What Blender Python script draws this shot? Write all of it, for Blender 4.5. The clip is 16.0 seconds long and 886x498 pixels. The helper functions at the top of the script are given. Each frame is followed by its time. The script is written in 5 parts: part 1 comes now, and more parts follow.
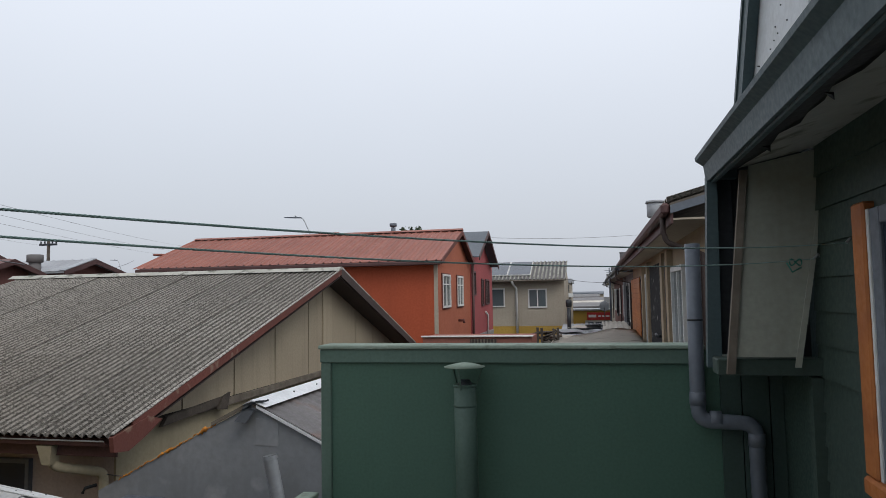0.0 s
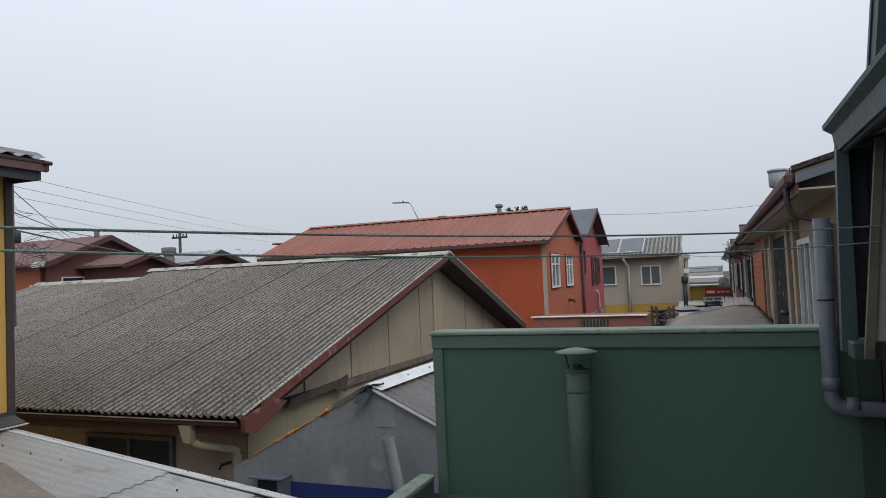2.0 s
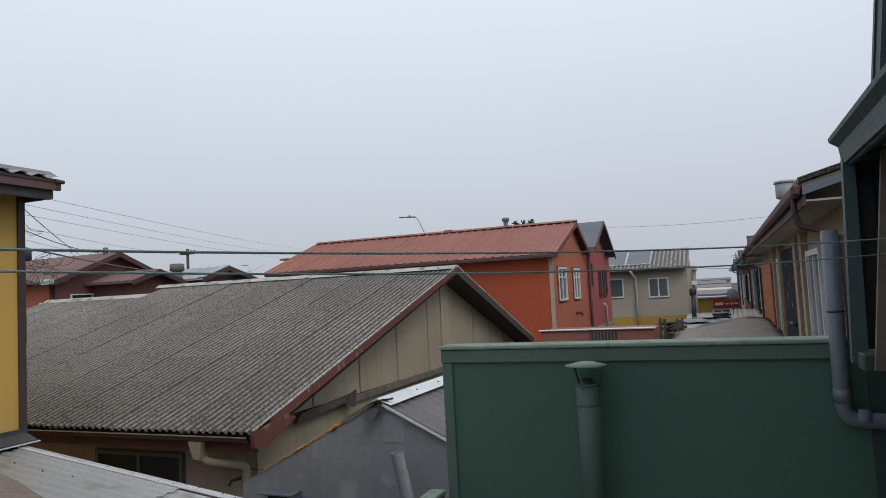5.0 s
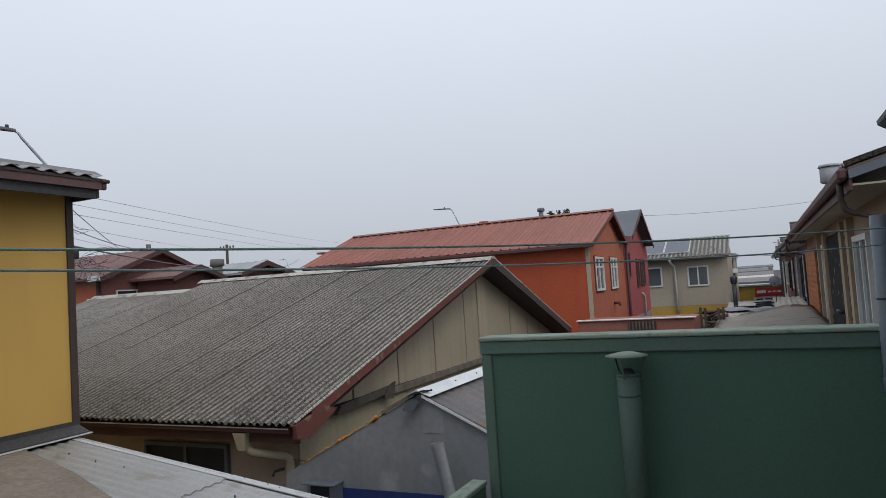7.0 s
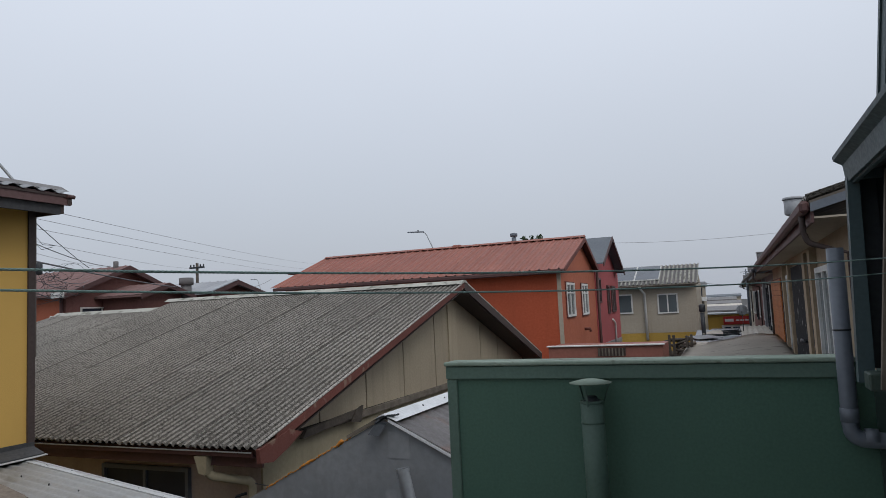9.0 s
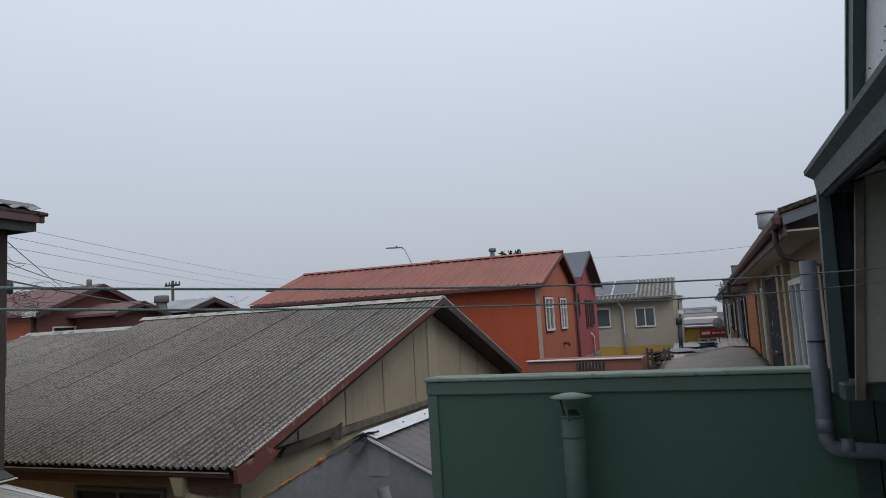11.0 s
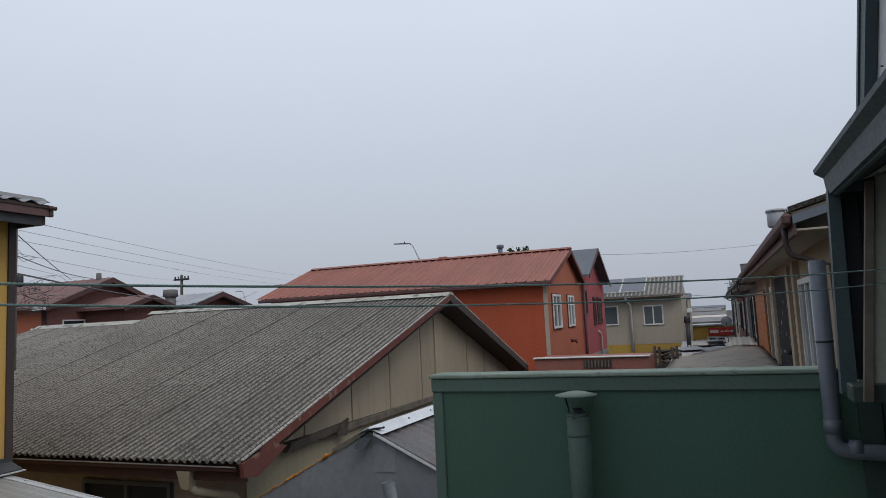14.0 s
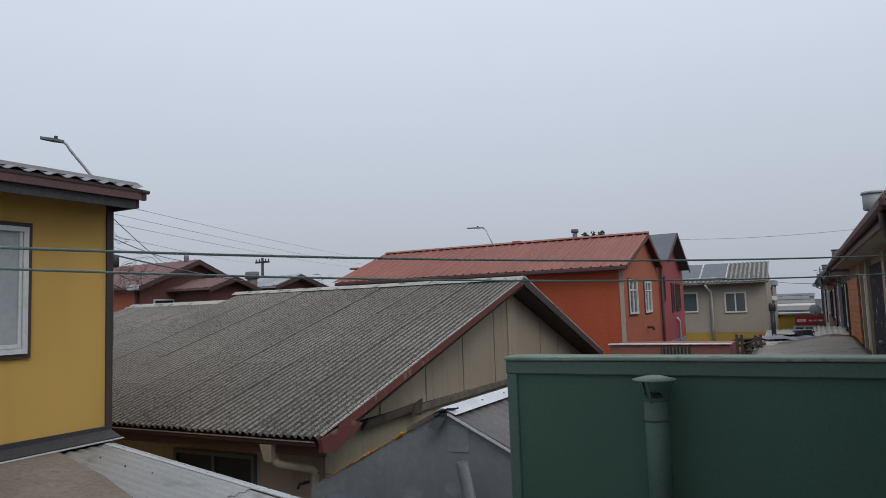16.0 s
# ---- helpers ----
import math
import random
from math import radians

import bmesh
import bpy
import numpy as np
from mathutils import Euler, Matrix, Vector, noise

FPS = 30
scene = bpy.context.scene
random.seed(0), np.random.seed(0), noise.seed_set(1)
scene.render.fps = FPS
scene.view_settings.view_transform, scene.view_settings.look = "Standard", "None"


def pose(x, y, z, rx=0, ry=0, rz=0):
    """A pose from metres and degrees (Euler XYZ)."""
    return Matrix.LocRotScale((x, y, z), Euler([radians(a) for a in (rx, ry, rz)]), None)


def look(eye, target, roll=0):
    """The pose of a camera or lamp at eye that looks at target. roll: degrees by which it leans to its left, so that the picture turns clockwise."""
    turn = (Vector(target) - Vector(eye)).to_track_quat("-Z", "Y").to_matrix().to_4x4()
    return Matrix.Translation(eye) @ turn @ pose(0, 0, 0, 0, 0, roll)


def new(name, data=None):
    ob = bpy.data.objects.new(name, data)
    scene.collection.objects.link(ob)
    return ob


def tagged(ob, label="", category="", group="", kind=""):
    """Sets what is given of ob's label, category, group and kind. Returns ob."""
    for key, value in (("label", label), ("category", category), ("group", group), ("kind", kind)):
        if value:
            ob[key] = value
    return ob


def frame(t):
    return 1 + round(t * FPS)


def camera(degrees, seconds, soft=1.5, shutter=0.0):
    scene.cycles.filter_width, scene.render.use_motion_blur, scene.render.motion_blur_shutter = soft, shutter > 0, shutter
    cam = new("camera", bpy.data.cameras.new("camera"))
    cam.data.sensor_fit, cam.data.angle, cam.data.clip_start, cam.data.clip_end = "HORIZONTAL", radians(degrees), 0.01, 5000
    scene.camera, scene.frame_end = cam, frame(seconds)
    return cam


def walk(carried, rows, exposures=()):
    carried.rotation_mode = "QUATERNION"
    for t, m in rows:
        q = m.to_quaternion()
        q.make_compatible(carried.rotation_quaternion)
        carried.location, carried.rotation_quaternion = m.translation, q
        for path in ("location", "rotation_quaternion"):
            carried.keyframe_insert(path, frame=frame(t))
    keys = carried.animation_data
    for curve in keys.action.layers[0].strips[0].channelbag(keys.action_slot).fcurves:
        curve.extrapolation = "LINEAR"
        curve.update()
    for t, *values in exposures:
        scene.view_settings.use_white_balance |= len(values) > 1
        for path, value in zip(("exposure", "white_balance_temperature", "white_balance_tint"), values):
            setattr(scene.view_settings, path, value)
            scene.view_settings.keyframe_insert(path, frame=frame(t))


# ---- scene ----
cam = camera(66.0, 16.0, soft=0.65)

PATH = [
    (0, (-0.04, 0.059, 4.045), (-0.47, 2.007, 4.183), -1.0),
    (0.5, (-0.031, 0.056, 4.067), (-0.573, 1.976, 4.218), -1.5),
    (1, (-0.024, 0.061, 4.075), (-0.574, 1.983, 4.137), -1.6),
    (1.5, (-0.043, 0.035, 4.078), (-0.752, 1.905, 4.107), -2.1),
    (2, (-0.037, 0.063, 4.08), (-0.769, 1.923, 4.17), -2.5),
    (2.5, (-0.033, 0.073, 4.079), (-0.792, 1.922, 4.161), -3.6),
    (3, (-0.036, 0.069, 4.078), (-0.658, 1.964, 4.224), -1.5),
    (3.5, (-0.042, 0.051, 4.084), (-0.63, 1.955, 4.252), -0.6),
    (4, (-0.039, 0.041, 4.085), (-0.719, 1.916, 4.226), -1.4),
    (6.5, (-0.045, 0.024, 4.085), (-0.819, 1.864, 4.21), -3.3),
    (7, (-0.051, 0.014, 4.088), (-0.893, 1.825, 4.201), -3.7),
    (7.5, (-0.019, -0.016, 4.09), (-1.003, 1.722, 4.201), -5.8),
    (8, (0.001, -0.001, 4.09), (-0.962, 1.744, 4.253), -4.9),
    (8.5, (-0.012, 0.026, 4.094), (-0.838, 1.838, 4.283), -2.9),
    (9, (-0.013, 0.025, 4.092), (-0.78, 1.864, 4.268), -2.7),
    (11.5, (-0.018, 0.021, 4.091), (-0.72, 1.881, 4.315), -3.3),
    (12, (-0.009, 0.027, 4.096), (-0.717, 1.883, 4.325), -3.1),
    (12.5, (0.002, 0.005, 4.102), (-0.71, 1.854, 4.371), -4.1),
    (13, (-0.008, 0.036, 4.093), (-0.716, 1.892, 4.331), -3.5),
    (13.5, (-0.008, 0.046, 4.091), (-0.717, 1.904, 4.304), -3.4),
    (14, (-0.009, 0.036, 4.095), (-0.737, 1.887, 4.303), -2.8),
    (14.5, (-0.019, 0.028, 4.094), (-0.779, 1.866, 4.306), -2.5),
    (15, (-0.015, 0.025, 4.095), (-0.785, 1.857, 4.318), -2.6),
    (15.5, (-0.033, 0.025, 4.091), (-0.868, 1.835, 4.258), -4.0),
    (16, (-0.017, 0.018, 4.075), (-0.942, 1.783, 4.247), -2.0),
]
EXPOSURES = [(0.0, 0.12, 6600, 10), (2.0, 0.12, 6550, 10), (4.0, 0.02, 6480, 10), (7.0, 0.0, 6500, 10), (9.0, -0.12, 6430, 10), (12.5, -0.18, 6340, 10), (16.0, -0.17, 6350, 10)]
walk(cam, [(t, look(eye, target, roll)) for t, eye, target, roll in PATH], EXPOSURES)

# ---- world and light: a bright, even overcast sky ----
def build_world():
    world = bpy.data.worlds.new("overcast_sky")
    world.use_nodes = True
    nt = world.node_tree
    nt.nodes.clear()
    out = nt.nodes.new("ShaderNodeOutputWorld")
    bg_sky = nt.nodes.new("ShaderNodeBackground")
    sky = nt.nodes.new("ShaderNodeTexSky")
    sky.sky_type = "NISHITA"
    sky.sun_disc = False
    sky.sun_elevation, sky.sun_rotation = radians(45), radians(130)
    sky.air_density, sky.dust_density = 1.5, 4.0
    nt.links.new(sky.outputs[0], bg_sky.inputs[0])
    bg_sky.inputs[1].default_value = 0.012
    coord = nt.nodes.new("ShaderNodeTexCoord")
    sep = nt.nodes.new("ShaderNodeSeparateXYZ")
    nt.links.new(coord.outputs["Generated"], sep.inputs[0])
    ramp = nt.nodes.new("ShaderNodeValToRGB")
    e = ramp.color_ramp.elements
    e[0].position, e[0].color = 0.0, (0.44, 0.475, 0.54, 1)
    e[1].position, e[1].color = 1.0, (0.92, 0.96, 1.03, 1)
    a = e.new(0.10)
    a.color = (0.505, 0.545, 0.62, 1)
    b = e.new(0.42)
    b.color = (0.73, 0.78, 0.87, 1)
    nt.links.new(sep.outputs["Z"], ramp.inputs[0])
    cloud = nt.nodes.new("ShaderNodeTexNoise")
    cloud.inputs["Scale"].default_value = 1.6
    cloud.inputs["Detail"].default_value = 4
    nt.links.new(coord.outputs["Generated"], cloud.inputs["Vector"])
    fade = nt.nodes.new("ShaderNodeMapRange")
    fade.inputs[3].default_value, fade.inputs[4].default_value = 0.95, 1.05
    nt.links.new(cloud.outputs[0], fade.inputs[0])
    bg = nt.nodes.new("ShaderNodeBackground")
    nt.links.new(ramp.outputs[0], bg.inputs[0])
    nt.links.new(fade.outputs[0], bg.inputs[1])
    add = nt.nodes.new("ShaderNodeAddShader")
    nt.links.new(bg_sky.outputs[0], add.inputs[0])
    nt.links.new(bg.outputs[0], add.inputs[1])
    nt.links.new(add.outputs[0], out.inputs[0])
    scene.world = world


build_world()
sun = new("sun", bpy.data.lights.new("sun", "SUN"))
sun.data.energy, sun.data.angle, sun.data.color = 0.9, radians(30), (1.0, 0.97, 0.93)
sun.matrix_world = look((6, -5, 8), (0, 0, 0))


# ---- materials ----
def mat(name, base, other=None, rough=0.8, metal=0.0, big=0.6, fine=40.0, bump=0.15, streak=0.0,
        dirt=None, dirt_amount=0.0, dirt_scale=0.0, spread=0.0, spec=0.4):
    """Paint, plaster or metal: two scales of variation, optional rain streaks and dirt patches, fine relief."""
    m = bpy.data.materials.new(name)
    m.use_nodes = True
    nt = m.node_tree
    bsdf = nt.nodes["Principled BSDF"]
    bsdf.inputs["Roughness"].default_value = rough
    bsdf.inputs["Metallic"].default_value = metal
    bsdf.inputs["Specular IOR Level"].default_value = spec
    other = other or tuple(c * 0.82 for c in base)
    geo = nt.nodes.new("ShaderNodeNewGeometry")

    def noise_of(scale, detail, vec):
        n = nt.nodes.new("ShaderNodeTexNoise")
        n.inputs["Scale"].default_value, n.inputs["Detail"].default_value = scale, detail
        nt.links.new(vec, n.inputs["Vector"])
        return n.outputs[0]

    def ranged(v, a, b, lo=0.0, hi=1.0):
        r = nt.nodes.new("ShaderNodeMapRange")
        r.inputs[1].default_value, r.inputs[2].default_value = a, b
        r.inputs[3].default_value, r.inputs[4].default_value = lo, hi
        nt.links.new(v, r.inputs[0])
        return r.outputs[0]

    def mixed(f, a, b):
        x = nt.nodes.new("ShaderNodeMix")
        x.data_type = "RGBA"
        for sock, v in ((x.inputs[0], f), (x.inputs[6], a), (x.inputs[7], b)):
            if isinstance(v, tuple):
                sock.default_value = (*v, 1)
            elif isinstance(v, float):
                sock.default_value = v
            else:
                nt.links.new(v, sock)
        return x.outputs[2]

    pos = geo.outputs["Position"]
    col = mixed(ranged(noise_of(big, 5, pos), 0.35, 0.65), base, other)
    grain = noise_of(fine, 4, pos)
    col = mixed(ranged(grain, 0.35, 0.7, 0.0, 0.5), col, tuple(c * 0.72 for c in base))
    if streak:
        scl = nt.nodes.new("ShaderNodeMapping")
        scl.inputs["Scale"].default_value = (6.0, 6.0, 0.35)
        nt.links.new(pos, scl.inputs["Vector"])
        col = mixed(ranged(noise_of(1.0, 5, scl.outputs[0]), 0.5, 0.8, 0.0, streak), col, tuple(c * 0.45 for c in base))
    if dirt:
        d = ranged(noise_of(dirt_scale or big * 3.1, 8, pos), 0.62 - 0.3 * dirt_amount, 0.72 - 0.2 * dirt_amount, 0.0, 0.85)
        col = mixed(d, col, dirt)
    if spread:
        info = nt.nodes.new("ShaderNodeObjectInfo")
        hsv = nt.nodes.new("ShaderNodeHueSaturation")
        nt.links.new(ranged(info.outputs["Random"], 0, 1, 1 - spread, 1 + spread), hsv.inputs["Value"])
        nt.links.new(col, hsv.inputs["Color"])
        col = hsv.outputs[0]
    nt.links.new(col, bsdf.inputs["Base Color"])
    nt.links.new(ranged(grain, 0.3, 0.7, max(0.03, rough - 0.08), min(1, rough + 0.08)), bsdf.inputs["Roughness"])
    if bump:
        b = nt.nodes.new("ShaderNodeBump")
        b.inputs["Strength"].default_value = bump
        b.inputs["Distance"].default_value = 0.01
        nt.links.new(grain, b.inputs["Height"])
        nt.links.new(b.outputs[0], bsdf.inputs["Normal"])
    return m


def glass_mat(name, tint=(0.09, 0.11, 0.12)):
    m = bpy.data.materials.new(name)
    m.use_nodes = True
    b = m.node_tree.nodes["Principled BSDF"]
    b.inputs["Base Color"].default_value = (*tint, 1)
    b.inputs["Roughness"].default_value = 0.06
    b.inputs["Specular IOR Level"].default_value = 0.8
    return m


M_GREEN = mat("green_painted_board", (0.060, 0.128, 0.095), (0.050, 0.108, 0.080), rough=0.55, big=0.9, fine=60, bump=0.05, streak=0.18)
M_GREENTRIM = mat("green_painted_trim", (0.098, 0.160, 0.130), (0.084, 0.138, 0.112), rough=0.6, big=1.5, fine=50, bump=0.06, streak=0.1)
M_GREENPALE = mat("weathered_green_cap", (0.27, 0.33, 0.275), (0.20, 0.26, 0.21), rough=0.85, big=3, fine=50, dirt=(0.12, 0.13, 0.10), dirt_amount=0.12)
M_GREENDARK = mat("dark_green_metal_trim", (0.056, 0.088, 0.096), rough=0.55, big=1.2, fine=50, bump=0.05, streak=0.2)
M_CLAP = mat("green_clapboard", (0.037, 0.061, 0.050), (0.031, 0.051, 0.043), rough=0.6, big=1.2, fine=45, bump=0.1, spread=0.08)
M_PVC = mat("grey_pvc", (0.125, 0.145, 0.175), (0.11, 0.128, 0.155), rough=0.45, big=2, fine=30, bump=0.03)
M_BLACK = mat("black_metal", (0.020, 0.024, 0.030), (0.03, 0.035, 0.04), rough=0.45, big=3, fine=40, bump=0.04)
M_PANEL = mat("unpainted_fibre_panel", (0.33, 0.345, 0.295), (0.25, 0.265, 0.225), rough=0.85, big=1.6, fine=30, streak=0.35)
M_SOFFIT = mat("stained_pale_soffit_board", (0.70, 0.71, 0.66), (0.55, 0.56, 0.50), rough=0.9, big=2.2, fine=25, dirt=(0.25, 0.25, 0.19), dirt_amount=0.12)
# Darker copy of the wall green: the recess's shade is in the colour.
M_RECESS = mat("green_board_darkened_as_shade", (0.034, 0.062, 0.052), (0.029, 0.053, 0.045), rough=0.6, big=1.0, fine=50, bump=0.05, streak=0.15)
M_FLUE = mat("green_painted_flue", (0.066, 0.116, 0.092), (0.056, 0.098, 0.080), rough=0.6, big=2.5, fine=50, bump=0.06, streak=0.2)
# Tarred flashing, and the black of the shade strips under both eaves.
M_TAR_SHADE = mat("black_tar_and_shade_strip", (0.040, 0.041, 0.044), (0.058, 0.058, 0.060), rough=0.75, big=2.5, fine=35, bump=0.3)
M_OLDWOOD = mat("dark_rotten_timber", (0.062, 0.052, 0.044), (0.105, 0.088, 0.072), rough=0.95, big=5, fine=40, bump=0.4, streak=0.4)
M_SCUFF = mat("scuffed_black_board", (0.030, 0.031, 0.034), (0.022, 0.023, 0.026), rough=0.9, big=2.0, fine=20, dirt=(0.40, 0.40, 0.38), dirt_amount=0.03, dirt_scale=5.0, spec=0.1)
M_ZINC = mat("white_zinc_sheet", (0.62, 0.65, 0.66), (0.50, 0.53, 0.55), rough=0.45, big=1.2, fine=30, streak=0.25)
M_WOODORANGE = mat("varnished_orange_wood", (0.48, 0.17, 0.045), (0.30, 0.095, 0.03), rough=0.5, big=4, fine=35, streak=0.5)
M_ALU = mat("white_aluminium", (0.62, 0.64, 0.64), rough=0.4, big=2, fine=20, bump=0.02)
M_ASB = mat("weathered_fibre_cement", (0.39, 0.370, 0.338), (0.27, 0.256, 0.235), rough=0.95, big=0.5, fine=40, bump=0.9,
            dirt=(0.060, 0.056, 0.050), dirt_amount=0.49, dirt_scale=38.0, spread=0.07)
M_ROOFGREY = mat("plain_grey_sheet", (0.36, 0.375, 0.40), (0.29, 0.30, 0.32), rough=0.8, big=1.0, fine=25, bump=0.2, streak=0.2, spread=0.05)
# Mossy speckle plus the shade of the waves' +x flanks, put into colour.
M_FLANK = mat("shaded_mossy_flank", (0.105, 0.098, 0.089), (0.17, 0.160, 0.146), rough=1.0, big=6, fine=40, bump=0.8,
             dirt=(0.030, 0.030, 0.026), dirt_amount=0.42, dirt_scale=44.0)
M_ASBPLAIN = mat("fibre_cement_cap", (0.46, 0.455, 0.41), (0.34, 0.335, 0.30), rough=0.95, big=2, fine=25, bump=0.3, dirt=(0.1, 0.1, 0.08), dirt_amount=0.3)
M_FASCIA = mat("oxide_red_board", (0.158, 0.052, 0.040), (0.115, 0.042, 0.034), rough=0.8, big=2, fine=40, streak=0.25)
M_PEELED = mat("peeling_oxide_red_board", (0.158, 0.052, 0.040), (0.115, 0.042, 0.034), rough=0.85, big=2, fine=40, streak=0.2, dirt=(0.22, 0.15, 0.11), dirt_amount=0.07, dirt_scale=7.0)
M_FADEDFASCIA = mat("faded_red_brown_board", (0.135, 0.078, 0.075), (0.105, 0.064, 0.064), rough=0.75, big=1.5, fine=40, streak=0.3)
M_DARKRED = mat("dark_red_metal", (0.085, 0.040, 0.038), rough=0.6, big=1.5, fine=40, streak=0.3)
M_CREAM = mat("cream_fibre_board", (0.385, 0.328, 0.238), (0.325, 0.276, 0.205), rough=0.85, big=0.7, fine=30, streak=0.35, spread=0.06)
M_CREAMWALL = mat("cream_plaster", (0.36, 0.315, 0.215), (0.30, 0.265, 0.185), rough=0.9, big=0.9, fine=25, streak=0.3)
M_FRONT = mat("dull_mauve_plaster", (0.48, 0.405, 0.36), (0.41, 0.345, 0.305), rough=0.9, big=0.9, fine=25, streak=0.3)
M_DARKJOINT = mat("dark_joint", (0.035, 0.030, 0.025), rough=0.95)
M_BATTEN = mat("weathered_timber", (0.19, 0.165, 0.135), (0.09, 0.075, 0.06), rough=0.9, big=5, fine=40, streak=0.5)
M_GREYPL = mat("grey_cement_plaster", (0.245, 0.258, 0.275), (0.195, 0.208, 0.225), rough=0.85, big=1.1, fine=18, streak=0.3, dirt=(0.30, 0.315, 0.33), dirt_amount=0.10, dirt_scale=2.2)
M_PATCH = mat("paler_cement_patch", (0.272, 0.286, 0.303), (0.225, 0.238, 0.256), rough=0.85, big=2.5, fine=18, streak=0.3)
M_BLUE = mat("blue_painted_wall", (0.020, 0.040, 0.175), (0.018, 0.032, 0.13), rough=0.6, big=1.5, fine=30)
M_GALV = mat("galvanised_sheet", (0.42, 0.44, 0.46), (0.30, 0.32, 0.34), rough=0.45, metal=0.5, big=2.5, fine=25, streak=0.3)
M_GREYROOF = mat("old_grey_metal_roof", (0.185, 0.180, 0.182), (0.135, 0.128, 0.128), rough=0.7, big=1.4, fine=20, streak=0.3)
M_SHEDROOF = mat("stained_brown_grey_metal", (0.155, 0.142, 0.138), (0.115, 0.105, 0.103), rough=0.55, big=1.4, fine=25, streak=0.3, dirt=(0.15, 0.075, 0.05), dirt_amount=0.10, dirt_scale=2.5)
M_FOAM = mat("orange_sealing_foam", (0.60, 0.235, 0.03), (0.35, 0.13, 0.03), rough=0.95, big=9, fine=60, bump=0.6)
M_WHITEROOF = mat("white_painted_corrugated_metal", (0.52, 0.53, 0.53), (0.44, 0.45, 0.45), rough=0.6, big=1.0, fine=30, dirt=(0.27, 0.25, 0.21), dirt_amount=0.22, spread=0.05)
M_BROWNROOF = mat("dirty_brown_corrugated_metal", (0.165, 0.132, 0.104), (0.235, 0.20, 0.165), rough=0.8, big=1.6, fine=25, streak=0.3)
M_YELLOW = mat("yellow_painted_board", (0.60, 0.375, 0.098), (0.53, 0.33, 0.088), rough=0.8, big=0.8, fine=140, bump=0.04, streak=0.12)
M_BROWNTRIM = mat("dark_brown_trim", (0.066, 0.046, 0.041), (0.050, 0.036, 0.033), rough=0.7, big=2, fine=40)
M_FROST = mat("net_curtain", (0.38, 0.41, 0.42), (0.32, 0.35, 0.36), rough=0.4, big=2, fine=20, bump=0.0)
M_ORANGE = mat("orange_painted_wall", (0.40, 0.082, 0.034), (0.34, 0.070, 0.030), rough=0.85, big=0.5, fine=15, streak=0.18)
M_ORANGE2 = mat("paler_orange_painted_wall", (0.42, 0.128, 0.068), (0.36, 0.108, 0.058), rough=0.85, big=0.6, fine=15, streak=0.15)
M_ORROOF = mat("orange_ribbed_metal_roof", (0.305, 0.118, 0.088), (0.25, 0.098, 0.076), rough=0.65, big=0.5, fine=12, spread=0.06, streak=0.15)
M_REDWALL = mat("rose_red_painted_wall", (0.38, 0.085, 0.088), (0.32, 0.073, 0.076), rough=0.85, big=0.6, fine=15, streak=0.15)
M_SLATE = mat("blue_grey_roof", (0.13, 0.15, 0.17), (0.105, 0.12, 0.14), rough=0.7, big=0.6, fine=15)
M_SAND = mat("sand_coloured_plaster", (0.40, 0.355, 0.285), (0.345, 0.305, 0.245), rough=0.9, big=0.6, fine=12, streak=0.2)
M_WARM = mat("warm_cream_plaster", (0.33, 0.262, 0.182), (0.27, 0.212, 0.148), rough=0.9, big=0.8, fine=15, streak=0.3)
M_OCHRE = mat("ochre_base_paint", (0.45, 0.29, 0.06), rough=0.85, big=0.6, fine=12, streak=0.2)
M_SOLAR = mat("solar_panel_blue", (0.065, 0.078, 0.10), rough=0.12, big=1, fine=10, bump=0.0)
M_BRICKRED = mat("brown_red_wall", (0.18, 0.080, 0.068), (0.145, 0.066, 0.057), rough=0.9, big=0.5, fine=10, streak=0.2)
M_BROWNREDROOF = mat("faded_red_roof", (0.19, 0.108, 0.10), (0.15, 0.09, 0.085), rough=0.8, big=0.4, fine=10, streak=0.3, spread=0.08)
M_WHITE = mat("white_paint", (0.70, 0.70, 0.68), rough=0.6, big=1.5, fine=25, streak=0.2)
M_RIDGEWHITE = mat("white_ridge_flashing", (0.66, 0.68, 0.70), (0.54, 0.56, 0.58), rough=0.45, big=3, fine=30, streak=0.15)
M_SIGNRED = mat("red_sign_board", (0.45, 0.028, 0.025), rough=0.5, big=2, fine=10, bump=0.0)
M_ROPE = mat("green_grey_rope", (0.25, 0.37, 0.35), (0.18, 0.27, 0.255), rough=0.8, big=12, fine=120, bump=0.4)
M_TURQ = mat("turquoise_twine", (0.05, 0.24, 0.19), rough=0.7, big=10, fine=90)
M_CABLE = mat("weathered_black_cable", (0.13, 0.13, 0.14), rough=0.6, bump=0.0)
M_ASPHALT = mat("asphalt", (0.055, 0.054, 0.052), (0.075, 0.072, 0.068), rough=0.95, big=0.2, fine=8)
M_FLOOR = mat("terrace_cement", (0.46, 0.46, 0.44), (0.38, 0.38, 0.36), rough=0.9, big=1.2, fine=20)
M_TARP = mat("pale_roof_membrane", (0.56, 0.52, 0.46), (0.47, 0.435, 0.385), rough=0.9, big=0.8, fine=15, dirt=(0.22, 0.20, 0.17), dirt_amount=0.12)
M_LEAF = mat("dark_foliage", (0.035, 0.055, 0.028), (0.055, 0.075, 0.035), rough=0.8, big=3, fine=20, bump=0.0)
# Dark blue window glass with gloss kept low so it mirrors little.
M_DULLPANE = mat("dark_blue_dull_pane", (0.036, 0.046, 0.066), (0.028, 0.036, 0.054), rough=0.35, big=2, fine=20, bump=0.0, spec=0.2)
M_GLASS = glass_mat("window_glass")
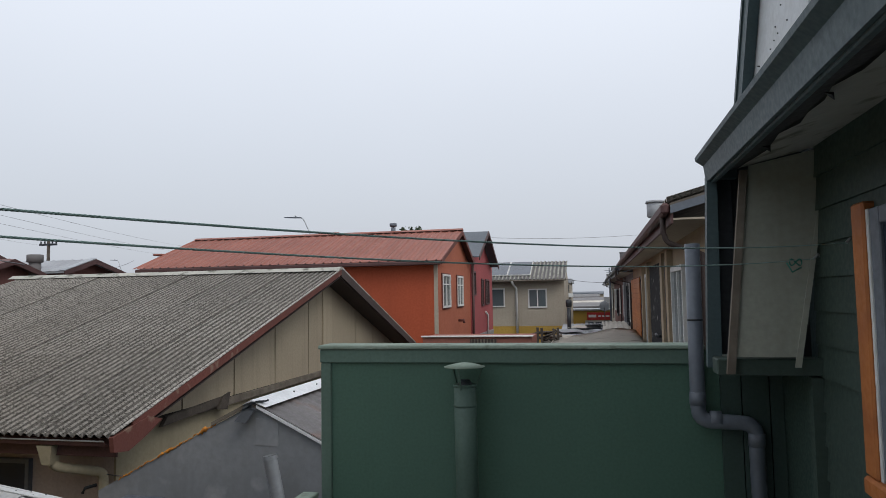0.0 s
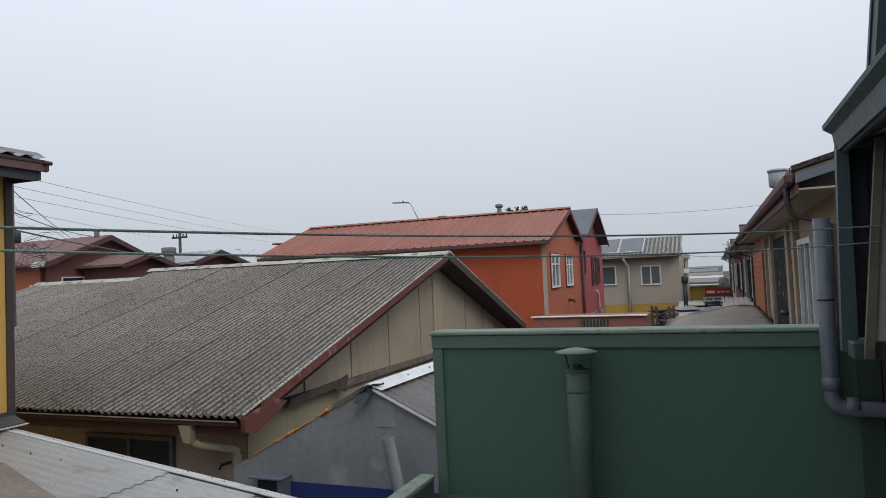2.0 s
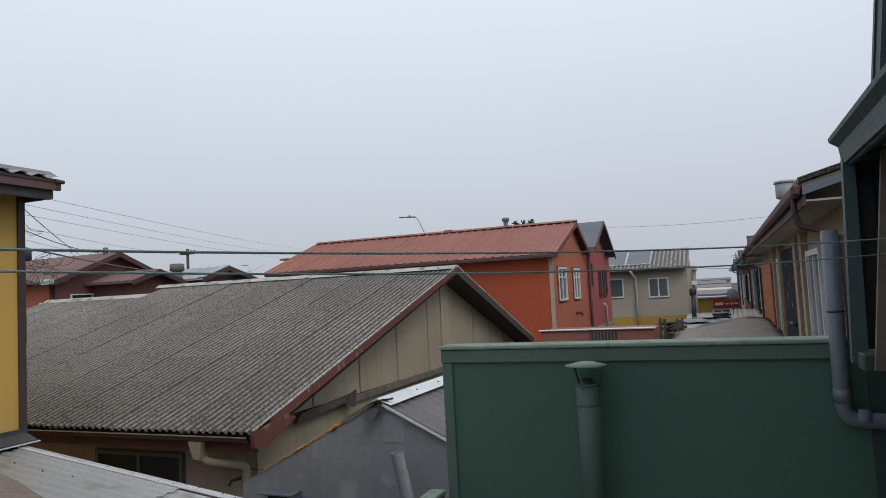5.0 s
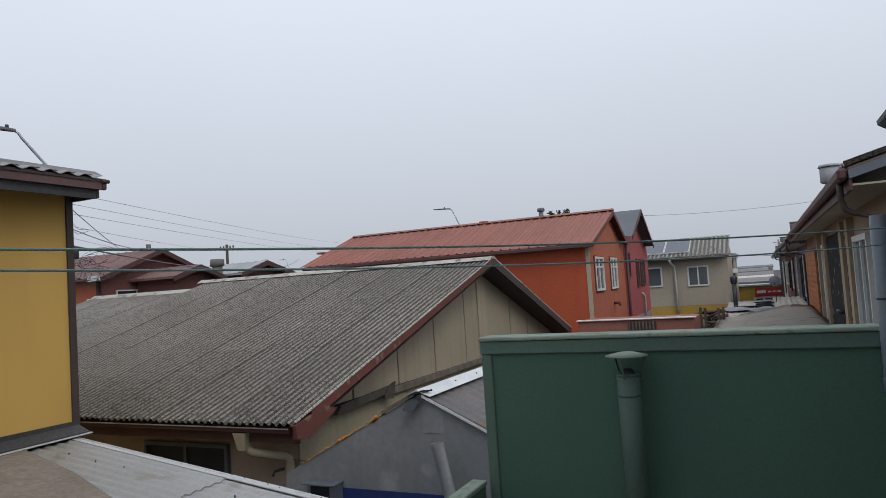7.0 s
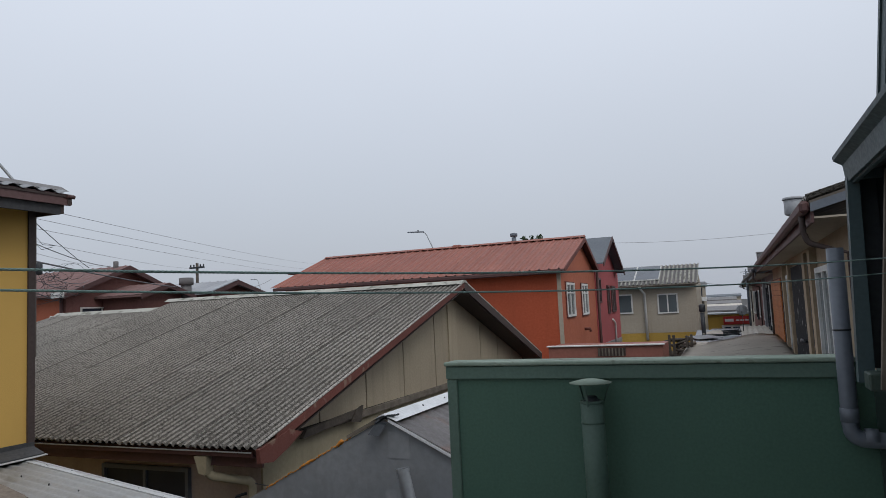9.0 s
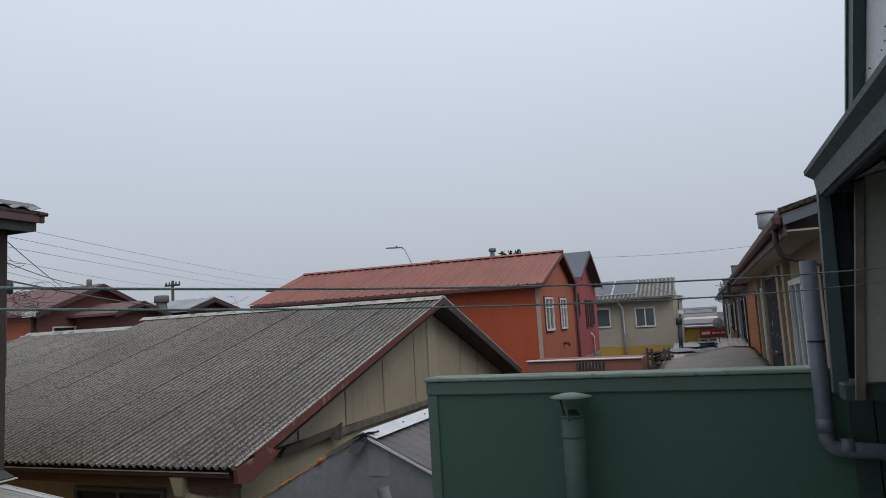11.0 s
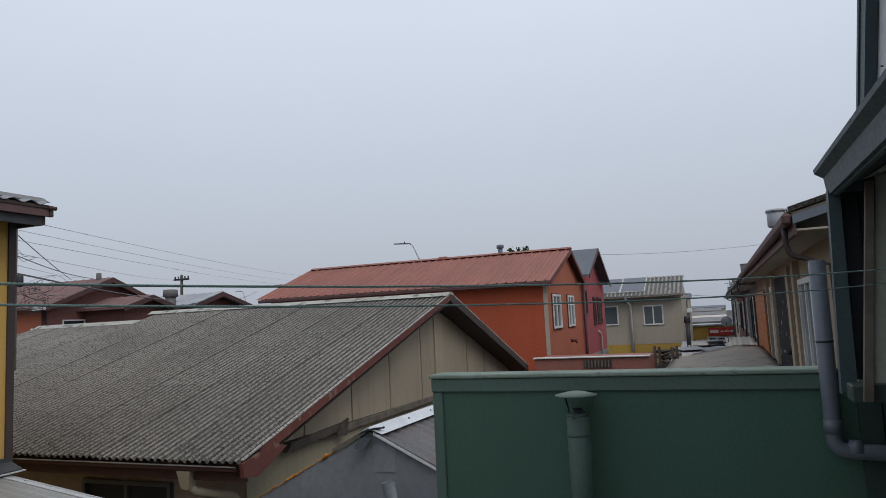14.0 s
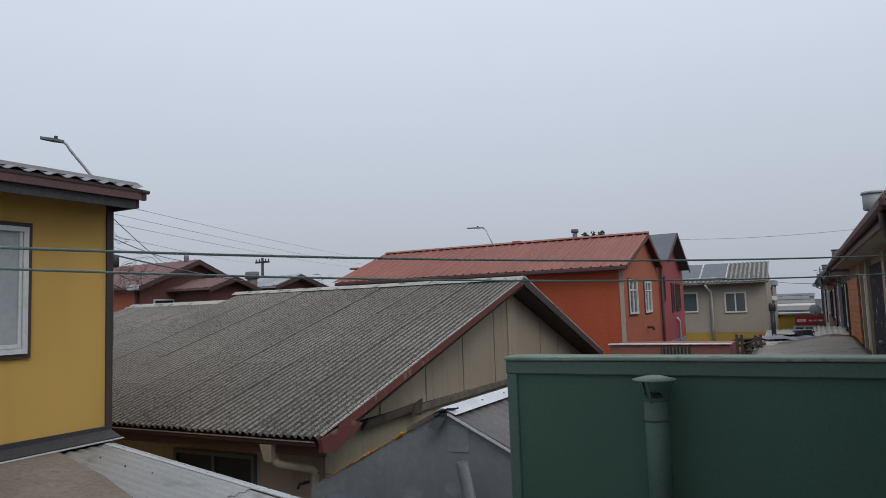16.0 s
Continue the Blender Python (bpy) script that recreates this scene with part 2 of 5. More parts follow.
M_DARKGLASS = glass_mat("dark_window_glass", (0.028, 0.038, 0.055))


# ---- mesh helpers ----
def box(bm, x0, x1, y0, y1, z0, z1, bevel=0.0):
    vs = [bm.verts.new((x, y, z)) for x in (x0, x1) for y in (y0, y1) for z in (z0, z1)]
    fs = [bm.faces.new([vs[i] for i in q]) for q in ((0, 1, 3, 2), (4, 6, 7, 5), (0, 4, 5, 1), (2, 3, 7, 6), (0, 2, 6, 4), (1, 5, 7, 3))]
    if bevel:
        es = list({e for f in fs for e in f.edges})
        bmesh.ops.bevel(bm, geom=es, offset=bevel, segments=1, affect="EDGES")
    return bm


def boxed(x0, x1, y0, y1, z0, z1, bevel=0.0):
    return box(bmesh.new(), x0, x1, y0, y1, z0, z1, bevel)


def slab(bm, corners, depth):
    """A flat polygon given by its corners, thickened by the vector depth."""
    d = Vector(depth)
    a = [bm.verts.new(c) for c in corners]
    b = [bm.verts.new(Vector(c) + d) for c in corners]
    n = len(a)
    bm.faces.new(a)
    bm.faces.new(b[::-1])
    for i in range(n):
        bm.faces.new((a[i], b[i], b[(i + 1) % n], a[(i + 1) % n]))
    bmesh.ops.recalc_face_normals(bm, faces=bm.faces[:])
    return bm


def slabbed(corners, depth):
    return slab(bmesh.new(), corners, depth)


def tube(bm, points, r, n=10, caps=True, smooth=True):
    pts = [Vector(p) for p in points]
    rings = []
    up = Vector((0.13, 0.21, 0.97)).normalized()
    for i, p in enumerate(pts):
        d = (pts[min(i + 1, len(pts) - 1)] - pts[max(i - 1, 0)]).normalized()
        s = d.cross(up if abs(d.dot(up)) < 0.95 else Vector((1, 0, 0))).normalized()
        u = s.cross(d)
        rad = r[i] if isinstance(r, (list, tuple)) else r
        rings.append([bm.verts.new(p + rad * (math.cos(2 * math.pi * k / n) * s + math.sin(2 * math.pi * k / n) * u)) for k in range(n)])
    for a, b in zip(rings, rings[1:]):
        for k in range(n):
            f = bm.faces.new((a[k], a[(k + 1) % n], b[(k + 1) % n], b[k]))
            f.smooth = smooth
    if caps:
        bm.faces.new(rings[0][::-1])
        bm.faces.new(rings[-1])
    return bm


def tubed(points, r, n=10, caps=True):
    return tube(bmesh.new(), points, r, n, caps)


def wavy(bm, width, length, pitch, amp, seg=6, rows=1, thick=0.006, ribbed=False, sag=0.0, flank_shade=False):
    """A corrugated sheet: waves across +x, running along +y, lying on z = 0. Two skins and closed ends."""
    n = max(2, int(round(width / pitch * seg)))
    top, low = [], []
    for j in range(rows + 1):
        v = j / rows
        ta, la = [], []
        for i in range(n + 1):
            x = width * i / n
            ph = (x / pitch) % 1.0
            z = amp * max(0.0, 1 - abs(ph - 0.5) * 2 / 0.28) if ribbed else amp * (0.5 + 0.5 * math.cos(2 * math.pi * ph))
            z += sag * math.sin(math.pi * v)
            ta.append(bm.verts.new((x, length * v, z)))
            la.append(bm.verts.new((x, length * v, z - thick)))
        top.append(ta), low.append(la)
    for j in range(rows):
        for i in range(n):
            f = bm.faces.new((top[j][i], top[j][i + 1], top[j + 1][i + 1], top[j + 1][i]))
            f.smooth = not ribbed
            # A darker second material on each wave's +x flank paints its shade.
            if flank_shade and 0.17 < ((width * (i + 0.5) / n) / pitch) % 1.0 < 0.60:
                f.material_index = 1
            bm.faces.new((low[j][i], low[j + 1][i], low[j + 1][i + 1], low[j][i + 1]))
    for j in (0, rows):
        for i in range(n):
            bm.faces.new((top[j][i], low[j][i], low[j][i + 1], top[j][i + 1]))
    for i in (0, n):
        for j in range(rows):
            bm.faces.new((top[j][i], top[j + 1][i], low[j + 1][i], low[j][i]))
    return bm


def to_mesh(name, bm, material):
    me = bpy.data.meshes.new(name)
    bm.to_mesh(me)
    bm.free()
    if material:
        me.materials.append(material)
    return me


def thing(name, base, label, category, group="", kind=""):
    """An Empty at the thing's base, which parents its parts."""
    ob = new(name)
    ob.empty_display_size = 0.2
    ob.location = base
    ob["base"] = list(base)
    return tagged(ob, label, category, group, kind)


def part(name, bm, material, parent, label=""):
    """One mesh, modelled in the place's own coordinates, under a thing or a part."""
    ob = new(name, to_mesh(name, bm, material))
    ob.parent = parent
    if "base" in parent:
        ob.location = -Vector(parent["base"])
    return tagged(ob, label)


def solo(name, bm, material, label, category, group="", kind=""):
    return tagged(new(name, to_mesh(name, bm, material)), label, category, group, kind)


def piece(name, mesh, parent, m):
    ob = new(name, mesh)
    ob.parent = parent
    ob.matrix_basis = (Matrix.Translation(-Vector(parent["base"])) if "base" in parent else Matrix()) @ m
    return ob


def axes(origin, across, along):
    """The pose of a sheet whose x runs across and y runs along the given ways."""
    x = Vector(across).normalized()
    y = Vector(along).normalized()
    z = x.cross(y).normalized()
    m = Matrix((x, y, z)).transposed().to_4x4()
    m.translation = origin
    return m


def window(parent, axis, at, a0, a1, z0, z1, out, frame_mat=None, glass=None, trim=None, mullions=1, depth=0.06, wide=0.05, trim_wide=0.06):
    """A framed window on a wall: axis names the wall's normal, at its face, out the side it faces."""
    def bx(lo, hi, u0, u1, v0, v1, bm=None):
        bm = bm or bmesh.new()
        p, q = sorted((at + out * lo, at + out * hi))
        return box(bm, p, q, u0, u1, v0, v1) if axis == "x" else box(bm, u0, u1, p, q, v0, v1)
    def ring(lo, hi, u0, u1, v0, v1, w):
        bm = bx(lo, hi, u0, u1, v0, v0 + w)
        bx(lo, hi, u0, u1, v1 - w, v1, bm)
        bx(lo, hi, u0, u0 + w, v0 + w, v1 - w, bm)
        bx(lo, hi, u1 - w, u1, v0 + w, v1 - w, bm)
        return bm
    win = part("window", ring(-0.04, depth, a0, a1, z0, z1, wide), frame_mat or M_ALU, parent, "framed window")
    if trim:
        part("trim", ring(-0.02, depth * 0.6, a0 - trim_wide, a1 + trim_wide, z0 - trim_wide, z1 + trim_wide, trim_wide), trim, win)
    n = mullions + 1
    step = (a1 - a0 - 2 * wide) / n
    for k in range(n):
        u0 = a0 + wide + k * step
        part("pane", bx(0.004, 0.016, u0, u0 + step, z0 + wide, z1 - wide), glass or M_GLASS, win)
        if k:
            part("mullion", bx(0.0, depth * 0.8, u0 - wide * 0.45, u0 + wide * 0.45, z0 + wide, z1 - wide), frame_mat or M_ALU, win)
    return win


# ---- ground ----
bm = bmesh.new()
N = 24
grid = [[bm.verts.new((-500 + 1000 * i / N, -200 + 1000 * j / N, 0.0)) for i in range(N + 1)] for j in range(N + 1)]
for j in range(N):
    for i in range(N):
        bm.faces.new((grid[j][i], grid[j][i + 1], grid[j + 1][i + 1], grid[j + 1][i]))
solo("ground", bm, M_ASPHALT, "dark worn asphalt and packed dirt ground", "ground", kind="structure")


# ---- own house: terrace, green partition, parapet ----
def build_terrace():
    t = thing("terrace", (0, 1.5, 0), "cement terrace over a ground-floor room", "terrace", kind="structure")
    part("floor", boxed(-1.78, 0.95, -0.9, 4.35, 2.40, 2.58), M_FLOOR, t)
    part("kerb", boxed(-1.76, 0.62, 4.02, 4.20, 2.58, 2.66, 0.015), M_GREENPALE, t, "pale green cement kerb")
    part("lower_wall", boxed(-1.78, 0.95, -0.88, 4.35, 0.0, 2.40), M_GREEN, t)


def build_green_wall():
    w = thing("wall_green", (-0.4, 4.28, 2.58), "dark green board partition wall of the terrace", "wall", kind="structure")
    part("board", boxed(-1.74, 0.95, 4.20, 4.34, 2.58, 3.66), M_GREEN, w)
    part("cap", boxed(-1.776, 0.56, 4.165, 4.375, 3.72, 3.745, 0.006), M_GREENPALE, w, "weathered pale green cap")
    part("top_trim", boxed(-1.768, 0.57, 4.178, 4.36, 3.635, 3.719, 0.006), M_GREENTRIM, w, "lighter green trim board")
    part("corner_trim", boxed(-1.764, -1.694, 4.184, 4.355, 2.58, 3.634, 0.006), M_GREENTRIM, w, "lighter green corner board")
    part("base_trim", boxed(-1.715, 0.60, 4.19, 4.199, 2.58, 2.70), M_GREENTRIM, w)


def build_parapet():
    p = thing("parapet", (-1.62, 1.6, 2.58), "low green parapet with weathered top", "parapet", kind="structure")
    part("body", boxed(-1.86, -1.785, -0.9, 4.165, 2.40, 2.80), M_GREENTRIM, p)
    for k, y in enumerate((-0.9, 1.65, 3.2)):
        y1 = (1.64, 3.19, 4.16)[k]
        part("cap_board", boxed(-1.875, -1.77, y, y1, 2.80, 2.832, 0.006), M_GREENPALE, p)


build_terrace()
build_green_wall()
build_parapet()


def build_flue():
    f = thing("flue_pipe", (-0.80, 4.03, 2.58), "green painted metal flue with a conical rain cap", "chimney")
    x, y = -0.80, 4.03
    part("pipe", tubed([(x + 0.008, y, 2.58), (x, y, 3.525)], 0.066, 24), M_FLUE, f)
    for z in (3.40, 3.513):
        part("band", tubed([(x, y, z), (x, y, z + 0.004), (x, y, z + 0.012), (x, y, z + 0.016)], [0.066, 0.0685, 0.0685, 0.066], 24), M_FLUE, f)
    part("mouth", tubed([(x, y, 3.526), (x, y, 3.535), (x, y, 3.555)], [0.050, 0.040, 0.030], 20), M_BLACK, f, "dark inner throat")
    bm = tubed([(x, y, 3.628), (x, y, 3.632), (x, y, 3.650), (x, y, 3.656)], [0.119, 0.122, 0.050, 0.004], 24)
    part("cap", bm, M_GREENPALE, f, "pale weathered conical cap")
    for a in (0.35, 2.45, 4.55):
        c, s = math.cos(a), math.sin(a)
        part("strut", slabbed([(x + 0.062 * c - 0.005 * s, y + 0.062 * s + 0.005 * c, 3.50), (x + 0.062 * c + 0.005 * s, y + 0.062 * s - 0.005 * c, 3.50),
                               (x + 0.108 * c + 0.007 * s, y + 0.108 * s - 0.007 * c, 3.632), (x + 0.108 * c - 0.007 * s, y + 0.108 * s + 0.007 * c, 3.632)],
                              (0.004 * c, 0.004 * s, 0)), M_FLUE, f)


def bend(a, b, c, r, n=6):
    """Points of a rounded corner at b between a and c."""
    a, b, c = Vector(a), Vector(b), Vector(c)
    p, q = b + (a - b).normalized() * r, b + (c - b).normalized() * r
    return [tuple((1 - t) ** 2 * p + 2 * t * (1 - t) * b + t * t * q) for t in (k / n for k in range(n + 1))]


def build_downpipe():
    d = thing("downpipe", (0.80, 4.12, 2.58), "grey plastic drain pipe with two elbows on the green wall", "pipe")
    a, b, c, e = (0.505, 4.115, 4.315), (0.50, 4.115, 3.332), (0.795, 4.115, 3.322), (0.80, 4.115, 2.58)
    pts = [a] + bend(a, b, c, 0.07) + bend(b, c, e, 0.07) + [e]
    part("pipe", tubed(pts, 0.041, 18), M_PVC, d)
    for p, q in (((0.5, 4.115, 3.42), (0.5, 4.115, 3.49)), ((0.56, 4.115, 3.343), (0.62, 4.115, 3.342)), ((0.797, 4.115, 3.20), (0.797, 4.115, 3.27))):
        part("socket", tubed([p, q], 0.0445, 18), M_PVC, d)
    part("clamp", tubed([(0.503, 4.115, 3.885), (0.503, 4.115, 3.895)], 0.0435, 18), M_BLACK, d)


build_flue()
build_downpipe()


# ---- own house: clapboard wall, window, eave, hanging panel ----
def build_own_house():
    w = thing("wall_east", (1.1, 1.2, 2.58), "dark green clapboard wall of the house", "wall", kind="structure")
    part("core", boxed(0.965, 1.12, -0.9, 3.655, 2.58, 4.78), M_GREENDARK, w)
    z = 2.60
    while z < 4.58:
        bm = slabbed([(0.966, -0.88, z), (0.940, -0.88, z), (0.952, -0.88, z + 0.155), (0.966, -0.88, z + 0.155)], (0, 4.38, 0))
        part("clapboard", bm, M_CLAP, w)
        z += 0.15
    part("corner_post", boxed(0.90, 0.965, 3.44, 3.50, 2.58, 3.65), M_CLAP, w)
    b = thing("wall_south", (-0.6, -1.0, 2.58), "plain green wall behind the terrace", "wall", kind="structure")
    part("body", boxed(-2.4, 1.12, -1.05, -0.9, 0.0, 4.9), M_CLAP, b)
    win = thing("window_east", (0.95, 2.3, 3.3), "window with an orange varnished wooden surround", "window", kind="structure")
    part("jamb", boxed(0.905, 0.962, 2.765, 2.875, 3.37, 4.36, 0.008), M_WOODORANGE, win, "orange varnished wooden jamb")
    part("jamb", boxed(0.905, 0.962, 1.20, 1.31, 3.37, 4.36, 0.008), M_WOODORANGE, win)
    part("sill", boxed(0.895, 0.962, 1.18, 2.872, 3.30, 3.368, 0.010), M_WOODORANGE, win, "worn varnished sill")
    for y0, y1 in ((2.742, 2.763), (1.312, 1.333)):
        part("bead", boxed(0.915, 0.962, y0, y1, 3.37, 4.33, 0.003), M_ALU, win, "white sealing bead")
    for y0, y1, z0, z1 in ((2.66, 2.740, 3.37, 4.33), (1.335, 1.41, 3.37, 4.33), (1.412, 2.658, 3.37, 3.43), (1.412, 2.658, 4.27, 4.33)):
        part("window_frame", boxed(0.92, 0.962, y0, y1, z0, z1, 0.004), M_PVC, win, "grey aluminium frame")
    part("pane", boxed(0.932, 0.938, 1.412, 2.658, 3.432, 4.268), M_DARKGLASS, win)

    e = thing("eave", (0.7, 1.4, 4.5), "dark green fascia and gutter under the roof edge", "eave", kind="structure")
    part("fascia", boxed(0.533, 0.558, -0.9, 3.58, 4.575, 4.712, 0.004), M_GREENDARK, e)
    part("gutter", slabbed([(0.532, -0.9, 4.585), (0.518, -0.9, 4.585), (0.508, -0.9, 4.668), (0.472, -0.9, 4.693), (0.469, -0.9, 4.712), (0.532, -0.9, 4.711)], (0, 4.53, 0)), M_GREENDARK, e)
    # Black strip paints the shade between fascia and soffit board.
    part("soffit_gap", slabbed([(0.559, -0.9, 4.612), (0.559, 3.56, 4.612), (0.70, 3.50, 4.645), (0.70, -0.9, 4.645)], (0, 0, 0.012)), M_TAR_SHADE, e, "black strip standing for the shade behind the fascia")
    rnd = random.Random(17)
    edge_pts = [(0.655 + rnd.uniform(-0.022, 0.022), -0.9 + 4.38 * k / 30, 4.622) for k in range(31)]
    bm = bmesh.new()
    low = [bm.verts.new(q) for q in edge_pts]
    far = [bm.verts.new((0.962, q[1] * 0.985, 4.695)) for q in edge_pts]
    for k in range(30):
        bm.faces.new((low[k], low[k + 1], far[k + 1], far[k]))
    bmesh.ops.solidify(bm, geom=bm.faces[:], thickness=0.010)
    part("soffit", bm, M_SOFFIT, e, "stained pale soffit board with a ragged edge")
    for y in (2.92, 2.18, 1.35, 0.4):
        part("hanging_shred", slabbed([(0.62, y, 4.612), (0.66, y + 0.04, 4.622), (0.654, y + 0.02, 4.592), (0.64, y - 0.01, 4.600)], (0.003, 0.004, 0)), M_TAR_SHADE, e, "torn black membrane scrap")
    part("end_cap", boxed(0.532, 0.66, 3.60, 3.64, 4.595, 4.712, 0.004), M_GREENDARK, e)
    part("roof_sheet", slabbed([(0.51, -0.9, 4.718), (0.51, 3.64, 4.718), (1.9, 3.64, 5.078), (1.9, -0.9, 5.078)], (0, 0, 0.012)), M_GREENDARK, e)

    p = thing("hanging_panel", (0.75, 3.42, 3.69), "unpainted fibre board panel closing the eave end", "panel", kind="structure")
    part("panel", slabbed([(0.575, 3.40, 3.745), (0.845, 3.40, 3.745), (1.01, 3.40, 4.69), (0.67, 3.40, 4.62)], (0, 0.014, 0)), M_PANEL, p)
    part("edge_strip", slabbed([(0.822, 3.392, 3.70), (0.848, 3.392, 3.70), (1.017, 3.392, 4.69), (1.0, 3.392, 4.69)], (0, 0.008, 0)), M_PANEL, p, "bent pale edge")
    part("batten", slabbed([(0.535, 3.385, 3.67), (0.570, 3.385, 3.67), (0.662, 3.385, 4.60), (0.63, 3.385, 4.60)], (0, 0.03, 0)), M_BATTEN, p, "weathered grey timber batten")
    l = thing("ledge", (0.7, 3.5, 3.67), "dark green ledge board under the panel", "ledge", kind="structure")
    part("board", boxed(0.50, 0.955, 3.42, 3.56, 3.66, 3.735, 0.006), M_CLAP, l)
    part("underside", slabbed([(0.58, 3.57, 3.67), (0.955, 3.57, 3.67), (0.955, 4.50, 3.67), (0.69, 4.50, 3.67)], (0, 0, 0.05)), M_CLAP, l)
    q = thing("bump_out", (0.75, 4.0, 3.74), "dark boxed-out corner beside the drain pipe", "wall", kind="structure")
    part("strip", slabbed([(0.482, 3.58, 3.68), (0.548, 3.58, 3.68), (0.562, 3.58, 4.61), (0.514, 3.58, 4.61)], (0, 0.06, 0)), M_GREENDARK, q)
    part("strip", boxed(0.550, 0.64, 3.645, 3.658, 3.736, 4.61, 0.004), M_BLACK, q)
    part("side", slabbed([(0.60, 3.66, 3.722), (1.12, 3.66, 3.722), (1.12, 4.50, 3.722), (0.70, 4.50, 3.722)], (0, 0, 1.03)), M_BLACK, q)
    r = thing("recess_wall", (0.8, 3.9, 2.58), "green board wall under the ledge, colour darkened as shade", "wall", kind="structure")
    # Boards take the green with shade put into its colour.
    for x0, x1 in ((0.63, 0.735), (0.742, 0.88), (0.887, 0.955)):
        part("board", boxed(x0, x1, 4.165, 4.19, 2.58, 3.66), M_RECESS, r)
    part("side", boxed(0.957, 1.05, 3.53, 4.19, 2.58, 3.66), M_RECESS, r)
    u = thing("upper_wall", (1.5, 4.5, 4.8), "white metal clad upper storey above the eave", "wall", kind="structure")
    def edge(z):
        """Where the sloping end of the upper storey lies at a height."""
        return 5.0 - 0.643 * (z - 4.75)
    part("verge_strip", slabbed([(0.885, edge(4.72), 4.72), (0.885, edge(8.2), 8.2), (0.885, edge(8.2) - 0.17, 8.2), (0.885, edge(4.72) - 0.17, 4.72)], (0.06, 0, 0)), M_GREENDARK, u, "dark sloping verge flashing")
    part("verge_lip", slabbed([(0.875, edge(4.72) + 0.02, 4.72), (0.875, edge(8.2) + 0.02, 8.2), (0.875, edge(8.2) - 0.03, 8.2), (0.875, edge(4.72) - 0.03, 4.72)], (0.08, 0, 0)), M_GREENDARK, u)
    joints = (4.2, 3.33, 2.4, 1.5, 0.6, -0.85)
    top_y = [edge(4.75) - 0.1] + list(joints[1:])
    for k in range(len(top_y) - 1):
        y0, y1 = top_y[k] - (0.0 if k == 0 else 0.006), top_y[k + 1]
        zt = 8.2
        pts = [(0.95, y1, 4.72), (0.95, y0, 4.72)]
        ze = 4.75 + (5.0 - (y0 + 0.1)) / 0.643
        z1 = 4.75 + (5.0 - (y1 + 0.1)) / 0.643
        pts += [(0.95, y0, min(zt, max(4.73, ze)))]
        if ze < zt < z1:
            pts += [(0.95, edge(zt) - 0.1, zt)]
        pts += [(0.95, y1, min(zt, z1))]
        part("cladding", slabbed(pts, (0.02, 0, 0)), M_ZINC, u)
        part("lap_joint", boxed(0.938, 0.95, y1, y1 + 0.03, 4.72, min(zt, z1) - 0.02), M_ZINC, u)
    for y, z in ((4.30, 5.36), (4.02, 5.28), (4.04, 5.37), (3.96, 5.39), (3.88, 5.40), (3.70, 5.40), (3.72, 5.31), (4.33, 5.37), (3.92, 5.45), (3.80, 5.52), (3.76, 5.62)):
        part("screw", tubed([(0.944, y, z), (0.955, y, z)], 0.004, 6), M_BLACK, u)


build_own_house()


# ---- neighbour with the fibre-cement roof ----
def sheet_roof(parent, x_right, x_left, y0, z0, y1, z1, sheet_w, rows, pitch, amp, material, name="roof_sheet", over=0.12, seed=1):
    """Separate corrugated sheets laid in overlapping rows up a slope that rises in +y."""
    rnd = random.Random(seed)
    run = Vector((0, y1 - y0, z1 - z0))
    length = run.length / rows + over
    me = to_mesh(name, wavy(bmesh.new(), sheet_w - 0.019, length, pitch, amp, 10, flank_shade=True), material)
    me.materials.append(M_FLANK)
    along = run.normalized()
    x = x_right - sheet_w
    while x > x_left - 0.3:
        for r in range(rows):
            o = Vector((x, y0, z0)) + along * (run.length / rows * r)
            o.z += rnd.uniform(-0.005, 0.006) + 0.004 * (r % 2)
            m = axes(o + Vector((0, 0, -0.003)), (1, rnd.uniform(-0.003, 0.003), 0.011 + rnd.uniform(-0.005, 0.005)), along)
            piece(name, me, parent, m)
        x -= sheet_w


